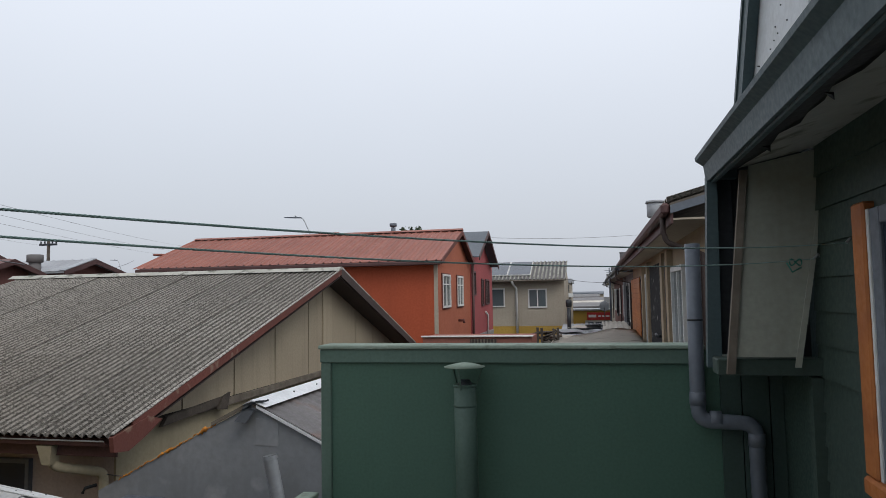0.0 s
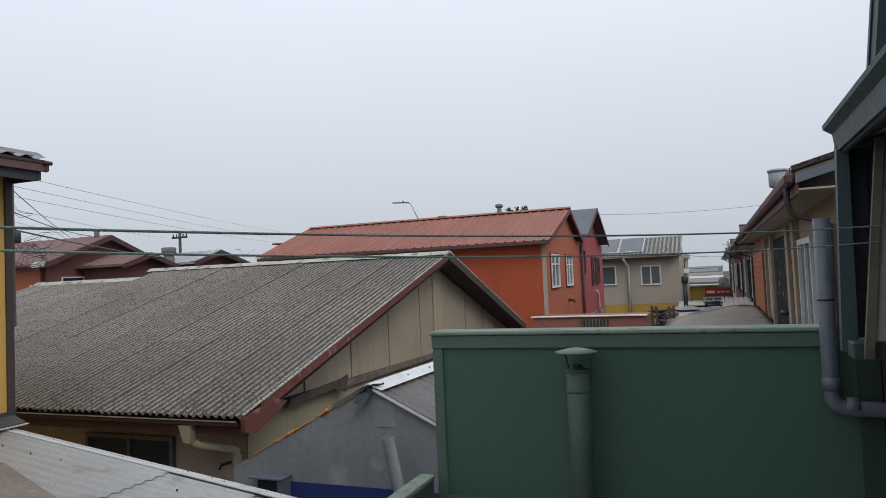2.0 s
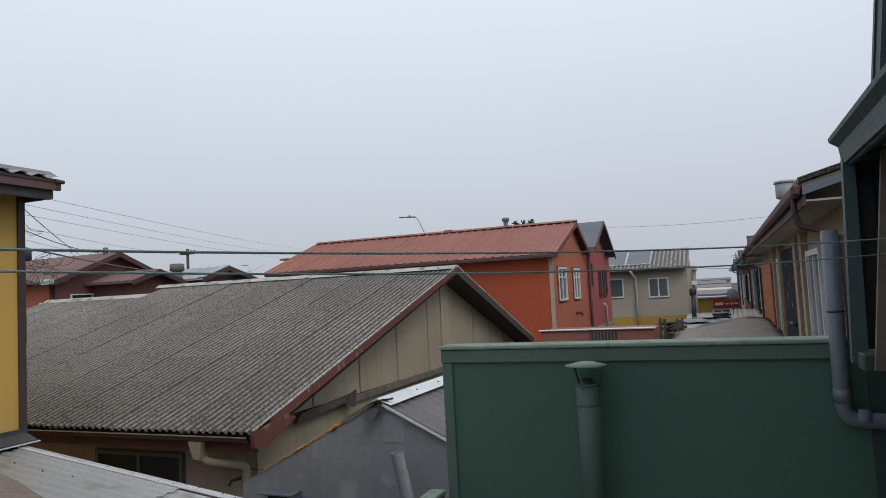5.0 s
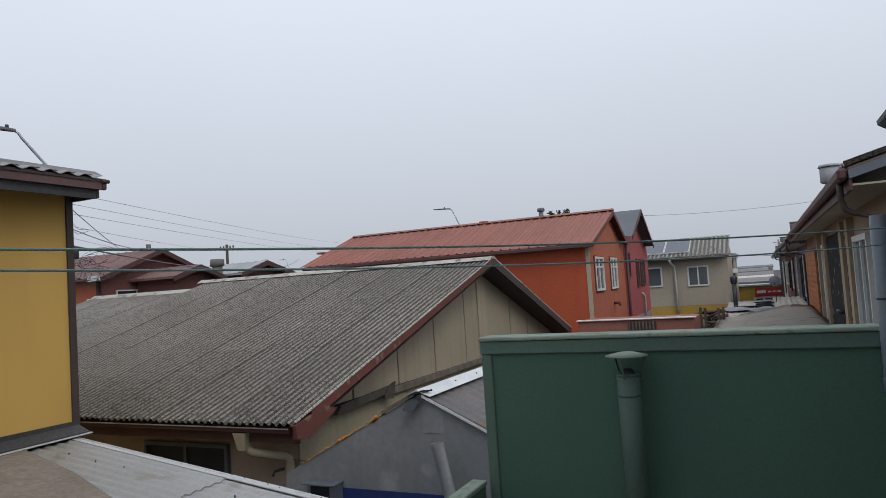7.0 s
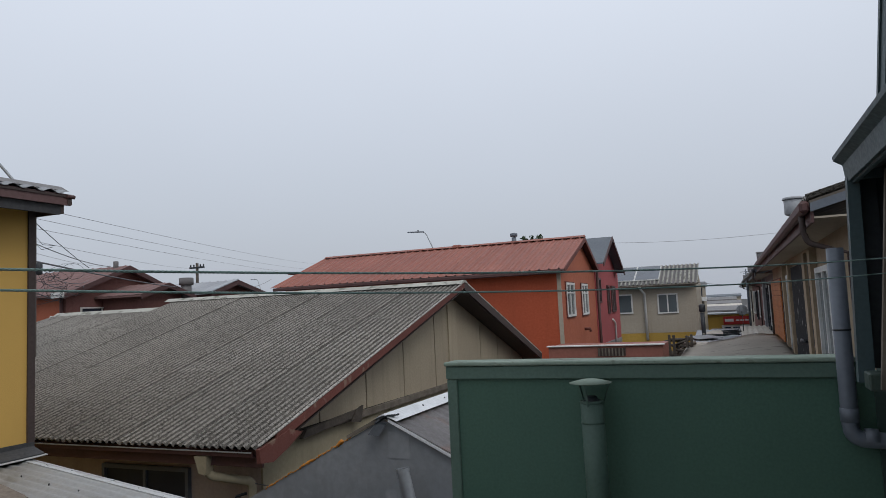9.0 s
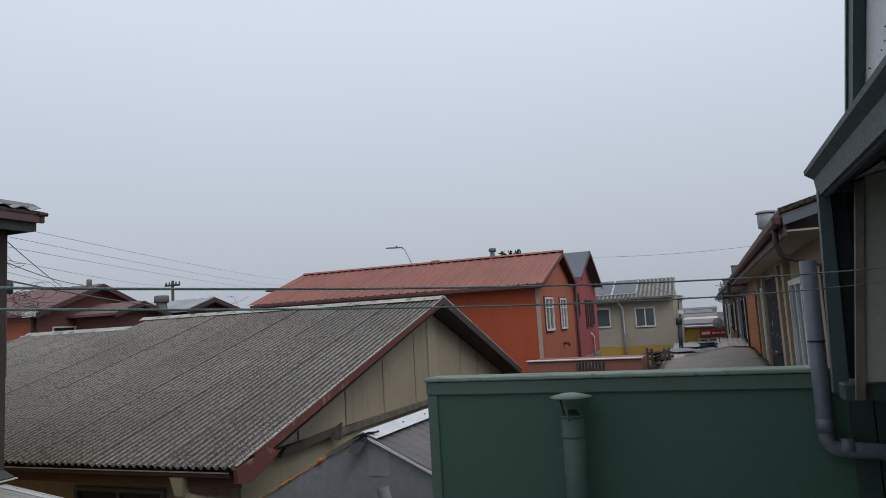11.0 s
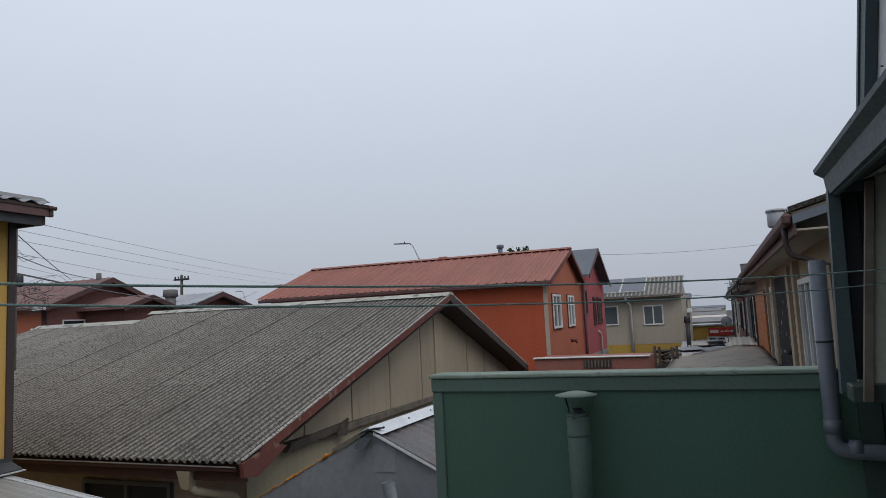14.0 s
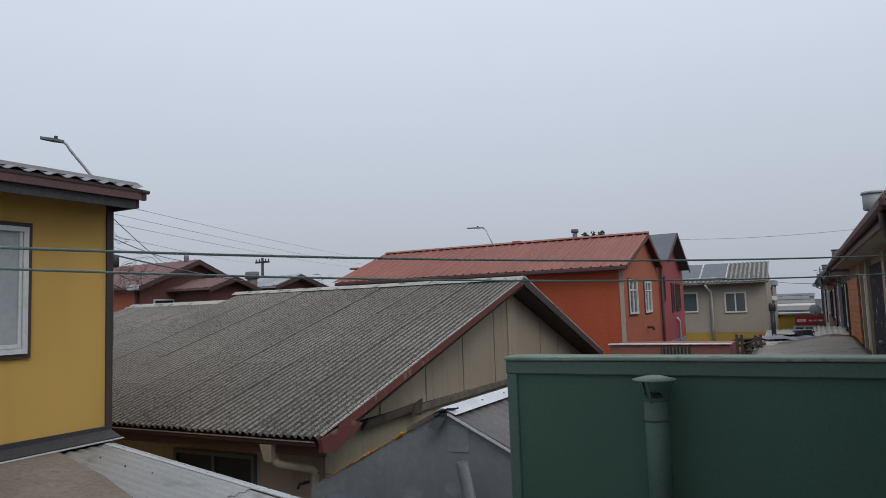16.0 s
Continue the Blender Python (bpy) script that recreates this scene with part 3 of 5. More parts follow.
def build_fibre_house():
    h = thing("fibre_cement_roof_house", (-12, 12.4, 0), "single-storey cream house with a weathered corrugated fibre-cement roof", "house")
    xr, y0, yr, y1 = -4.80, 6.12, 12.48, 18.0
    z0, zr, z1 = 2.68, 4.57, 2.75
    roof = part("roof", slabbed([(xr - 0.08, y0 + 0.12, z0 - 0.07), (xr - 0.08, yr, zr - 0.08), (xr - 0.08, y1, z1 - 0.07), (xr - 0.08, y1, z1 - 0.10), (xr - 0.08, yr, zr - 0.11), (xr - 0.08, y0 + 0.12, z0 - 0.10)], (-7.3, 0, 0)), M_DARKJOINT, h, "dark roof deck")
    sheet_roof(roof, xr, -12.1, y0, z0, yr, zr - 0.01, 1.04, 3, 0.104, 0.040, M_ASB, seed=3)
    part("far_slope", slabbed([(xr, yr, zr), (-12.3, yr, zr), (-12.3, y1, z1), (xr, y1, z1)], (0, 0, 0.02)), M_ASB, h)
    bm = slabbed([(xr + 0.02, yr - 0.20, zr - 0.005), (xr + 0.02, yr - 0.06, zr + 0.068), (xr + 0.02, yr + 0.06, zr + 0.068), (xr + 0.02, yr + 0.20, zr + 0.0), (xr + 0.02, yr, zr + 0.03)], (-7.5, 0, 0))
    part("ridge_cap", bm, M_ASBPLAIN, roof, "pale ridge capping")
    part("verge_cap", slabbed([(xr + 0.015, y0 - 0.01, z0 + 0.035), (xr - 0.012, y0 - 0.01, z0 + 0.045), (xr - 0.012, yr, zr + 0.032), (xr + 0.015, yr, zr + 0.025)], (0, 0, 0.012)), M_ASB, roof, "pale sheet edge along the verge")
    part("verge_cap", slabbed([(xr + 0.015, y1, z1 + 0.045), (xr - 0.06, y1, z1 + 0.05), (xr - 0.06, yr, zr + 0.055), (xr + 0.015, yr, zr + 0.05)], (0, 0, 0.025)), M_ASBPLAIN, roof)
    # lower continuation of the roof
    roof2 = part("roof", slabbed([(-12.4, y0 + 0.1, z0 - 0.10), (-12.4, yr, zr - 0.28), (-12.4, yr + 5.5, z1 - 0.2), (-12.4, yr, zr - 0.32), (-12.4, y0 + 0.1, z0 - 0.13)], (-3.45, 0, 0)), M_BATTEN, h)
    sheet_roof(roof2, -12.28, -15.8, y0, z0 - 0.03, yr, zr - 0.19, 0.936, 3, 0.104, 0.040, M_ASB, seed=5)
    bm = slabbed([(-12.3, yr - 0.20, zr - 0.20), (-12.3, yr - 0.06, zr - 0.115), (-12.3, yr + 0.06, zr - 0.115), (-12.3, yr + 0.20, zr - 0.20)], (-3.72, 0, 0))
    part("ridge_cap", bm, M_ASBPLAIN, roof2)
    # walls, set back under the verge
    G = -5.25
    part("front_wall", boxed(-15.7, G, 6.72, 6.90, 0, 2.62), M_FRONT, h)
    bm = slabbed([(G - 0.10, 6.91, 0), (G - 0.10, 17.6, 0), (G - 0.10, 17.6, 2.78), (G - 0.10, yr, zr - 0.12), (G - 0.10, 6.91, 2.78)], (0.10, 0, 0))
    part("gable_wall", bm, M_DARKJOINT, h)

    def top(y):
        return (z0 + (zr - z0) * (y - y0) / (yr - y0) if y < yr else zr + (z1 - zr) * (y - yr) / (y1 - yr)) - 0.13
    edges = (6.72, 7.95, 9.24, 10.55, 11.90, 13.00, 14.42, 15.6, 16.6, 17.6)
    for a, b in zip(edges, edges[1:]):
        pts = [(G, a + 0.02, 2.66), (G, b - 0.02, 2.66), (G, b - 0.02, top(b))]
        if a < yr < b:
            pts.append((G, yr, top(yr)))
        pts.append((G, a + 0.02, max(2.661, top(a))))
        part("gable_panel", slabbed(pts, (0.022, 0, 0)), M_CREAM, h)
    part("pilaster", boxed(G + 0.024, G + 0.05, 12.55, 12.98, 2.66, 4.25), M_CREAM, h)
    part("lower_cladding", boxed(G, G + 0.03, 6.72, 17.6, 0, 2.62), M_CREAMWALL, h)
    # verge boards, soffits, battens
    part("verge_board", slabbed([(-4.79, y0 + 0.3, z0 + 0.005), (-4.79, yr, zr - 0.08), (-4.79, yr, zr + 0.022), (-4.79, y0 + 0.3, z0 + 0.115)], (-0.03, 0, 0)), M_PEELED, h, "oxide red verge board with peeling paint")
    part("verge_board", slabbed([(-4.79, yr, zr - 0.115), (-4.79, y1, z1 - 0.115), (-4.79, y1, z1 + 0.043), (-4.79, yr, zr + 0.048)], (-0.03, 0, 0)), M_BROWNTRIM, h, "dark weathered verge board")
    part("soffit", slabbed([(-4.82, yr, zr - 0.12), (-4.82, y1, z1 - 0.12), (G + 0.02, y1, z1 - 0.12), (G + 0.02, yr, zr - 0.12)], (0, 0, -0.015)), M_BROWNTRIM, h)
    part("soffit", slabbed([(-4.82, yr, zr - 0.12), (-4.82, y0 + 0.2, z0 - 0.07), (G + 0.02, y0 + 0.2, z0 - 0.07), (G + 0.02, yr, zr - 0.12)], (0, 0, -0.015)), M_BROWNTRIM, h)
    part("verge_end", slabbed([(-4.78, y0 - 0.02, z0 + 0.01), (-4.78, y0 + 0.55, z0 + 0.13), (-4.78, y0 + 0.78, z0 + 0.06), (-4.78, y0 + 0.5, z0 - 0.07), (-4.78, y0 + 0.22, z0 - 0.17), (-4.78, y0, z0 - 0.14)], (-0.05, 0, 0)), M_PEELED, h)
    part("eave_board", boxed(-15.8, -4.84, y0 + 0.10, y0 + 0.13, z0 - 0.21, z0 - 0.02), M_DARKRED, h, "dark red eave board")
    bm = slabbed([(-15.8, y0 + 0.09, z0 - 0.10), (-15.8, y0 + 0.01, z0 - 0.085), (-15.8, y0 - 0.0, z0 - 0.03), (-15.8, y0 + 0.015, z0 - 0.03), (-15.8, y0 + 0.02, z0 - 0.07), (-15.8, y0 + 0.09, z0 - 0.08)], (10.9, 0, 0))
    part("gutter_lip", boxed(-15.8, -4.9, y0 - 0.012, y0 - 0.002, z0 - 0.038, z0 - 0.026), M_GALV, h, "bare metal gutter lip")
    part("gutter", bm, M_DARKRED, h, "dark red gutter")
    part("soffit", boxed(-15.7, G, y0 + 0.14, 6.72, z0 - 0.16, z0 - 0.14), M_BROWNTRIM, h)
    part("ledge_batten", slabbed([(G + 0.03, 8.2, 2.56), (G + 0.03, 13.4, 2.58), (G + 0.03, 13.4, 2.67), (G + 0.03, 8.2, 2.65)], (0.07, 0, 0)), M_BATTEN, h, "weathered timber ledge")
    part("loose_batten", slabbed([(G + 0.10, 7.36, 2.555), (G + 0.10, 8.80, 2.62), (G + 0.10, 8.83, 2.715), (G + 0.10, 7.46, 2.655)], (0.05, 0, 0)), M_OLDWOOD, h, "dark loose plank")
    part("plank_end", slabbed([(G + 0.152, 8.55, 2.57), (G + 0.152, 8.78, 2.53), (G + 0.152, 8.86, 2.76), (G + 0.152, 8.66, 2.72)], (0.03, 0, 0)), M_OLDWOOD, h, "split dark plank end")
    # front window and downpipe
    window(h, "y", 6.72, -7.75, -6.30, 1.25, 2.30, -1, M_PVC, M_DULLPANE, None, 1)
    part("downpipe", tubed([(-5.62, 6.20, 2.56), (-5.62, 6.20, 2.42)] + bend((-5.62, 6.20, 2.5), (-5.60, 6.25, 2.34), (-5.25, 6.5, 2.26), 0.08) + bend((-5.5, 6.3, 2.3), (-5.22, 6.52, 2.24), (-5.22, 6.54, 1.5), 0.07) + [(-5.22, 6.54, 0.0)], 0.05, 12), M_CREAMWALL, h, "cream painted downpipe")
    part("hopper", slabbed([(-5.71, 6.13, 2.58), (-5.53, 6.13, 2.58), (-5.56, 6.15, 2.38), (-5.66, 6.15, 2.38)], (0, 0.13, 0)), M_CREAMWALL, h)
    part("tap", tubed([(-5.30, 6.52, 2.10), (-5.38, 6.44, 2.08), (-5.40, 6.43, 2.03)], 0.018, 8), M_BLACK, h)
    part("cable", tubed([(-5.16, 6.50, 2.22), (-4.98, 6.44, 2.225), (-4.80, 6.30, 2.27)], 0.006, 6), M_CABLE, h)


build_fibre_house()


# ---- grey shed with a low gable ----
def build_grey_shed():
    s = thing("grey_shed", (-3.3, 8, 0), "low grey plastered outbuilding with a metal gable roof", "shed")
    y = 6.30
    pk = (-3.355, 3.02)
    wall = [(-5.1, y, 0), (-1.9, y, 0), (-1.9, y, 2.33), (pk[0], y, pk[1]), (-5.1, y, 2.11)]
    part("gable_wall", slabbed(wall, (0, 0.14, 0)), M_GREYPL, s)
    part("blue_base", boxed(-4.42, -1.9, y - 0.012, y - 0.002, 0, 2.005), M_BLUE, s, "dark blue painted base")
    roof = part("roof", slabbed([(pk[0], y - 0.03, pk[1] - 0.02), (-1.85, y - 0.03, 2.28), (-1.85, 10.4, 2.28), (pk[0], 10.4, pk[1] - 0.02)], (0, 0, 0.015)), M_BATTEN, s)
    run = Vector((1.50, 0, -0.715))
    me = to_mesh("roof_sheet", wavy(bmesh.new(), 0.82, run.length, 0.20, 0.012, 10), M_SHEDROOF)
    for k in range(5):
        piece("roof_sheet", me, roof, axes((pk[0], y - 0.02 + 0.81 * (k + 1) , pk[1] + 0.012), (0, -1, 0), run))
    part("left_roof", slabbed([(pk[0], y + 0.02, pk[1] - 0.02), (-4.78, y + 0.02, 2.25), (-4.78, 10.4, 2.25), (pk[0], 10.4, pk[1] - 0.02)], (0, 0, 0.02)), M_GREYROOF, s)
    bm = slabbed([(pk[0] - 0.12, y - 0.05, pk[1] - 0.015), (pk[0], y - 0.05, pk[1] + 0.045), (pk[0] + 0.15, y - 0.05, pk[1] - 0.025), (pk[0], y - 0.05, pk[1] + 0.03)], (0, 4.5, 0))
    part("ridge_flashing", bm, M_RIDGEWHITE, s, "bright white metal ridge flashing")
    part("verge_trim", slabbed([(pk[0] + 0.05, y - 0.045, pk[1] - 0.035), (-1.85, y - 0.045, 2.275), (-1.85, y - 0.045, 2.30), (pk[0] + 0.05, y - 0.045, pk[1] - 0.008)], (0, 0.04, 0)), M_RIDGEWHITE, s)
    part("verge_trim", slabbed([(pk[0] - 0.04, y - 0.03, pk[1] - 0.02), (-3.80, y - 0.03, 2.80), (-3.80, y - 0.03, 2.835), (pk[0] - 0.04, y - 0.03, pk[1] + 0.02)], (0, 0.05, 0)), M_BATTEN, s)
    # sealing foam along the left slope
    rnd = random.Random(4)
    n = 90
    pts, rad = [], []
    for k in range(n):
        t = k / (n - 1)
        pts.append((-4.86 + 1.10 * t, y - 0.006 + rnd.uniform(-0.010, 0.006), 2.235 + 0.585 * t + rnd.uniform(-0.012, 0.010)))
        rad.append(0.003 + 0.009 * rnd.random() ** 2 + (0.012 * rnd.random() if 0.44 < t < 0.56 else 0) + (0.010 + 0.012 * rnd.random() if 0.85 < t < 0.90 else 0))
    bm = tubed(pts, rad, 7)
    part("foam", bm, M_FOAM, s, "lumpy orange expanded sealing foam")
    for k in range(6):
        yy = y + 0.15 + 0.62 * k
        part("rivet", tubed([(pk[0] + 0.07, yy, pk[1] - 0.005), (pk[0] + 0.075, yy, pk[1] + 0.022)], 0.010, 6), M_BLACK, s)
    part("cement_patch", boxed(-3.33, -3.09, y - 0.006, y - 0.001, 2.62, 2.88), M_PATCH, s, "paler cement patch")
    part("floodlight", slabbed([(-3.48, y - 0.15, 2.872), (-3.36, y - 0.15, 2.858), (-3.315, y - 0.08, 2.955), (-3.43, y - 0.08, 2.975)], (0, 0.035, 0.015)), M_BLACK, s, "small black floodlight")
    part("bracket", tubed([(-3.42, y - 0.10, 2.98), (-3.38, y, 3.02)], 0.012, 6), M_BLACK, s)
    part("flashing_scrap", slabbed([(-3.44, y - 0.05, 3.0), (-3.28, y - 0.06, 3.05), (-3.22, y + 0.05, 3.04), (-3.38, y + 0.05, 3.03)], (0, 0, 0.012)), M_BLACK, s)
    f = thing("shed_flue", (-2.9, 6.0, 0), "leaning grey metal flue pipe beside the shed wall", "chimney")
    part("pipe", tubed([(-2.86, 6.0, 0.0), (-2.88, 6.0, 1.9), (-3.03, 6.0, 2.58)], 0.062, 16, caps=False), M_GALV, f)
    part("rim", tubed([(-3.024, 6.0, 2.565), (-3.03, 6.0, 2.60)], 0.066, 16, caps=False), M_GALV, f)
    part("soot", tubed([(-3.025, 6.0, 2.572), (-3.028, 6.0, 2.588)], 0.0605, 16), M_BLACK, f)
    b = thing("small_shed_window", (-4.54, 6.2, 0), "small dark window with a white metal canopy", "window")
    part("canopy", boxed(-4.76, -4.33, 6.10, 6.30, 2.06, 2.08, 0.004), M_PVC, b)
    part("post", boxed(-4.40, -4.34, 6.12, 6.28, 0.0, 2.058), M_PVC, b)
    part("pane", boxed(-4.74, -4.42, 6.25, 6.28, 1.2, 2.05), M_DARKGLASS, b)
    part("base", boxed(-4.78, -4.30, 6.10, 6.29, 0.0, 1.19), M_GREYPL, b)


build_grey_shed()


# ---- white lean-to roof ----
def build_lean_to():
    l = thing("lean_to_roof", (-4.2, 2.2, 0), "white painted corrugated metal lean-to roof", "roof")
    s = -0.131
    def z(x):
        return 2.885 + s * (x + 6.2)
    part("deck", slabbed([(-6.18, -1.0, z(-6.18) - 0.06), (-6.18, 4.40, z(-6.18) - 0.06), (-1.9, 4.40, z(-1.9) - 0.06), (-1.9, -1.0, z(-1.9) - 0.06)], (0, 0, 0.02)), M_BATTEN, l)
    part("end_wall", boxed(-6.1, -1.92, 4.30, 4.42, 0, 2.2), M_GREYPL, l)
    along = Vector((1, 0, s)).normalized()
    pitch, w = 0.105, 1.06
    for mat_, rows in ((M_WHITEROOF, (0,)), (M_BROWNROOF, (1, 2, 3, 4))):
        me = to_mesh("roof_sheet", wavy(bmesh.new(), w + 0.02, 2.05, pitch, 0.015, 8), mat_)
        for r in rows:
            for k, x in enumerate((-6.19, -5.35 + 0.12 * (r % 2), -3.70 + 0.1 * (r % 2))):
                o = Vector((x, 4.44 - w * r, z(x) + 0.010 * (2 - k) + 0.006 * (r % 2)))
                piece("roof_sheet", me, l, axes(o, (0, -1, 0), along))
    part("edge_flashing", slabbed([(-6.2, 4.36, z(-6.2) + 0.030), (-1.9, 4.36, z(-1.9) + 0.030), (-1.9, 4.465, z(-1.9) + 0.020), (-6.2, 4.465, z(-6.2) + 0.020)], (0, 0, 0.008)), M_WHITEROOF, l)
    part("wall_flashing", slabbed([(-6.17, -1.0, 2.97), (-6.17, 4.55, 2.985), (-6.02, 4.55, z(-6.02) + 0.065), (-6.02, -1.0, z(-6.02) + 0.065)], (0, 0, 0.01)), M_TAR_SHADE, l, "black tarred sloping flashing")
    part("overlay_sheet", slabbed([(-6.12, 3.93, z(-6.12) + 0.044), (-5.2, 3.76, z(-5.2) + 0.050), (-4.30, 3.50, z(-4.30) + 0.044), (-4.2, 0.2, z(-4.2) + 0.044), (-6.12, 0.2, z(-6.12) + 0.044)], (0, 0, 0.006)), M_BROWNROOF, l, "flat dirty brown sheet laid over the white ones")
    part("flashing_lip", slabbed([(-6.03, -1.0, z(-6.03) + 0.05), (-6.03, 4.57, z(-6.03) + 0.055), (-6.0, 4.57, z(-6.0) + 0.055), (-6.0, -1.0, z(-6.0) + 0.05)], (0, 0, 0.008)), M_WHITEROOF, l)
    rnd = random.Random(7)
    for k in range(26):
        x, y = rnd.uniform(-6.0, -2.0), rnd.choice((4.42, 4.42, 4.1, 3.7)) + rnd.uniform(-0.03, 0.03)
        part("screw", tubed([(x, y, z(x) + 0.02), (x, y, z(x) + 0.036)], 0.006, 6), M_BLACK, l)


build_lean_to()


# ---- yellow house ----
def build_yellow_house():
    h = thing("yellow_house", (-9, 2, 0), "two-storey yellow house with dark brown trim", "house")
    X = -6.2
    part("wall", boxed(-12, X, -3, 4.53, 0, 5.33), M_YELLOW, h)
    part("corner_trim", boxed(X - 0.06, X + 0.02, 4.50, 4.57, 2.95, 5.27), M_BROWNTRIM, h)
    part("base_trim", slabbed([(X, -3, 2.80), (X, 4.56, 2.89), (X, 4.56, 3.03), (X, -3, 3.075)], (0.025, 0, 0)), M_TAR_SHADE, h, "black tarred base band")
    for y0, y1, z0, z1 in ((3.285, 3.345, 4.97, 5.28), (3.295, 3.355, 3.02, 3.765)):
        part("cover_strip", boxed(X, X + 0.018, y0, y1, z0, z1), M_BROWNTRIM, h)
    win = window(h, "x", X, 2.78, 3.70, 3.80, 4.93, 1, M_ALU, M_FROST, M_BROWNTRIM, 0, depth=0.05, wide=0.045, trim_wide=0.04)
    part("meeting_stile", boxed(X + 0.017, X + 0.040, 3.262, 3.278, 3.848, 4.882), M_BLACK, win, "dark meeting rail between the sashes")
    part("stile", boxed(X + 0.017, X + 0.036, 3.281, 3.305, 3.848, 4.882, 0.003), M_ALU, win)
    part("stile", boxed(X + 0.017, X + 0.036, 3.625, 3.652, 3.848, 4.882, 0.003), M_ALU, win)
    part("rail", boxed(X + 0.017, X + 0.036, 3.307, 3.623, 3.848, 3.885, 0.003), M_ALU, win)
    part("latch", boxed(X + 0.045, X + 0.065, 3.255, 3.285, 4.28, 4.38, 0.004), M_BLACK, win, "black latch")
    # eave: boards and corrugated edge
    roof = part("roof", slabbed([(-5.80, -3, 5.33), (-5.80, 4.64, 5.33), (-9.2, 4.64, 6.13), (-9.2, -3, 6.13)], (0, 0, 0.02)), M_BROWNTRIM, h, "dark roof deck")
    part("fascia", boxed(-5.84, -5.81, -3, 4.66, 5.255, 5.362), M_FADEDFASCIA, h, "faded red-brown fascia")
    part("gutter_end", tubed([(-5.80, 4.60, 5.338), (-5.80, 4.685, 5.338)], 0.020, 10), M_DARKRED, h)
    part("fascia", boxed(-6.6, -5.845, 4.58, 4.61, 5.175, 5.33), M_BROWNTRIM, h)
    part("soffit", boxed(-6.2, -5.845, -3, 4.575, 5.285, 5.30), M_BROWNTRIM, h)
    part("verge_board", slabbed([(-5.80, 4.62, 5.26), (-5.80, 4.62, 5.36), (-9.2, 4.62, 6.15), (-9.2, 4.62, 6.05)], (0, 0.04, 0)), M_BROWNTRIM, h)
    # Added black strip in place of the eave's shadow on the wall.
    part("lower_board", boxed(-5.875, -5.845, -3, 4.575, 5.165, 5.284), M_TAR_SHADE, h, "black strip standing for the shadow band under the eave")
    part("cap_flashing", slabbed([(-5.89, -3, 5.408), (-6.0, -3, 5.468), (-6.03, -3, 5.468), (-6.03, -3, 5.425)], (0, 7.70, 0)), M_GREYROOF, h, "grey flashing over the sheets")
    me = to_mesh("roof_sheet", wavy(bmesh.new(), 0.885, 1.8, 0.177, 0.030, 8), M_ROOFGREY)
    along = Vector((-3.4, 0, 0.80)).normalized()
    for k in range(9):
        for r in range(2):
            o = Vector((-5.79, 4.60 - 0.88 * (k + 1), 5.36 + 0.01 * r)) + along * 1.68 * r
            piece("roof_sheet", me, roof, axes(o, (0, 1, 0), along))


build_yellow_house()


# ---- orange and rose-red houses ----
def ribbed_slope(parent, x_right, x_left, y0, z0, y1, z1, panel_w, pitch, amp, material, name="roof_panel"):
    run = Vector((0, y1 - y0, z1 - z0))
    me = to_mesh(name, wavy(bmesh.new(), panel_w - 0.014, run.length, pitch, amp, 16, ribbed=True), material)
    n = int(round((x_right - x_left) / panel_w))
    for k in range(n):
        piece(name, me, parent, axes((x_right - panel_w * (k + 1), y0, z0), (1, 0, 0), run))


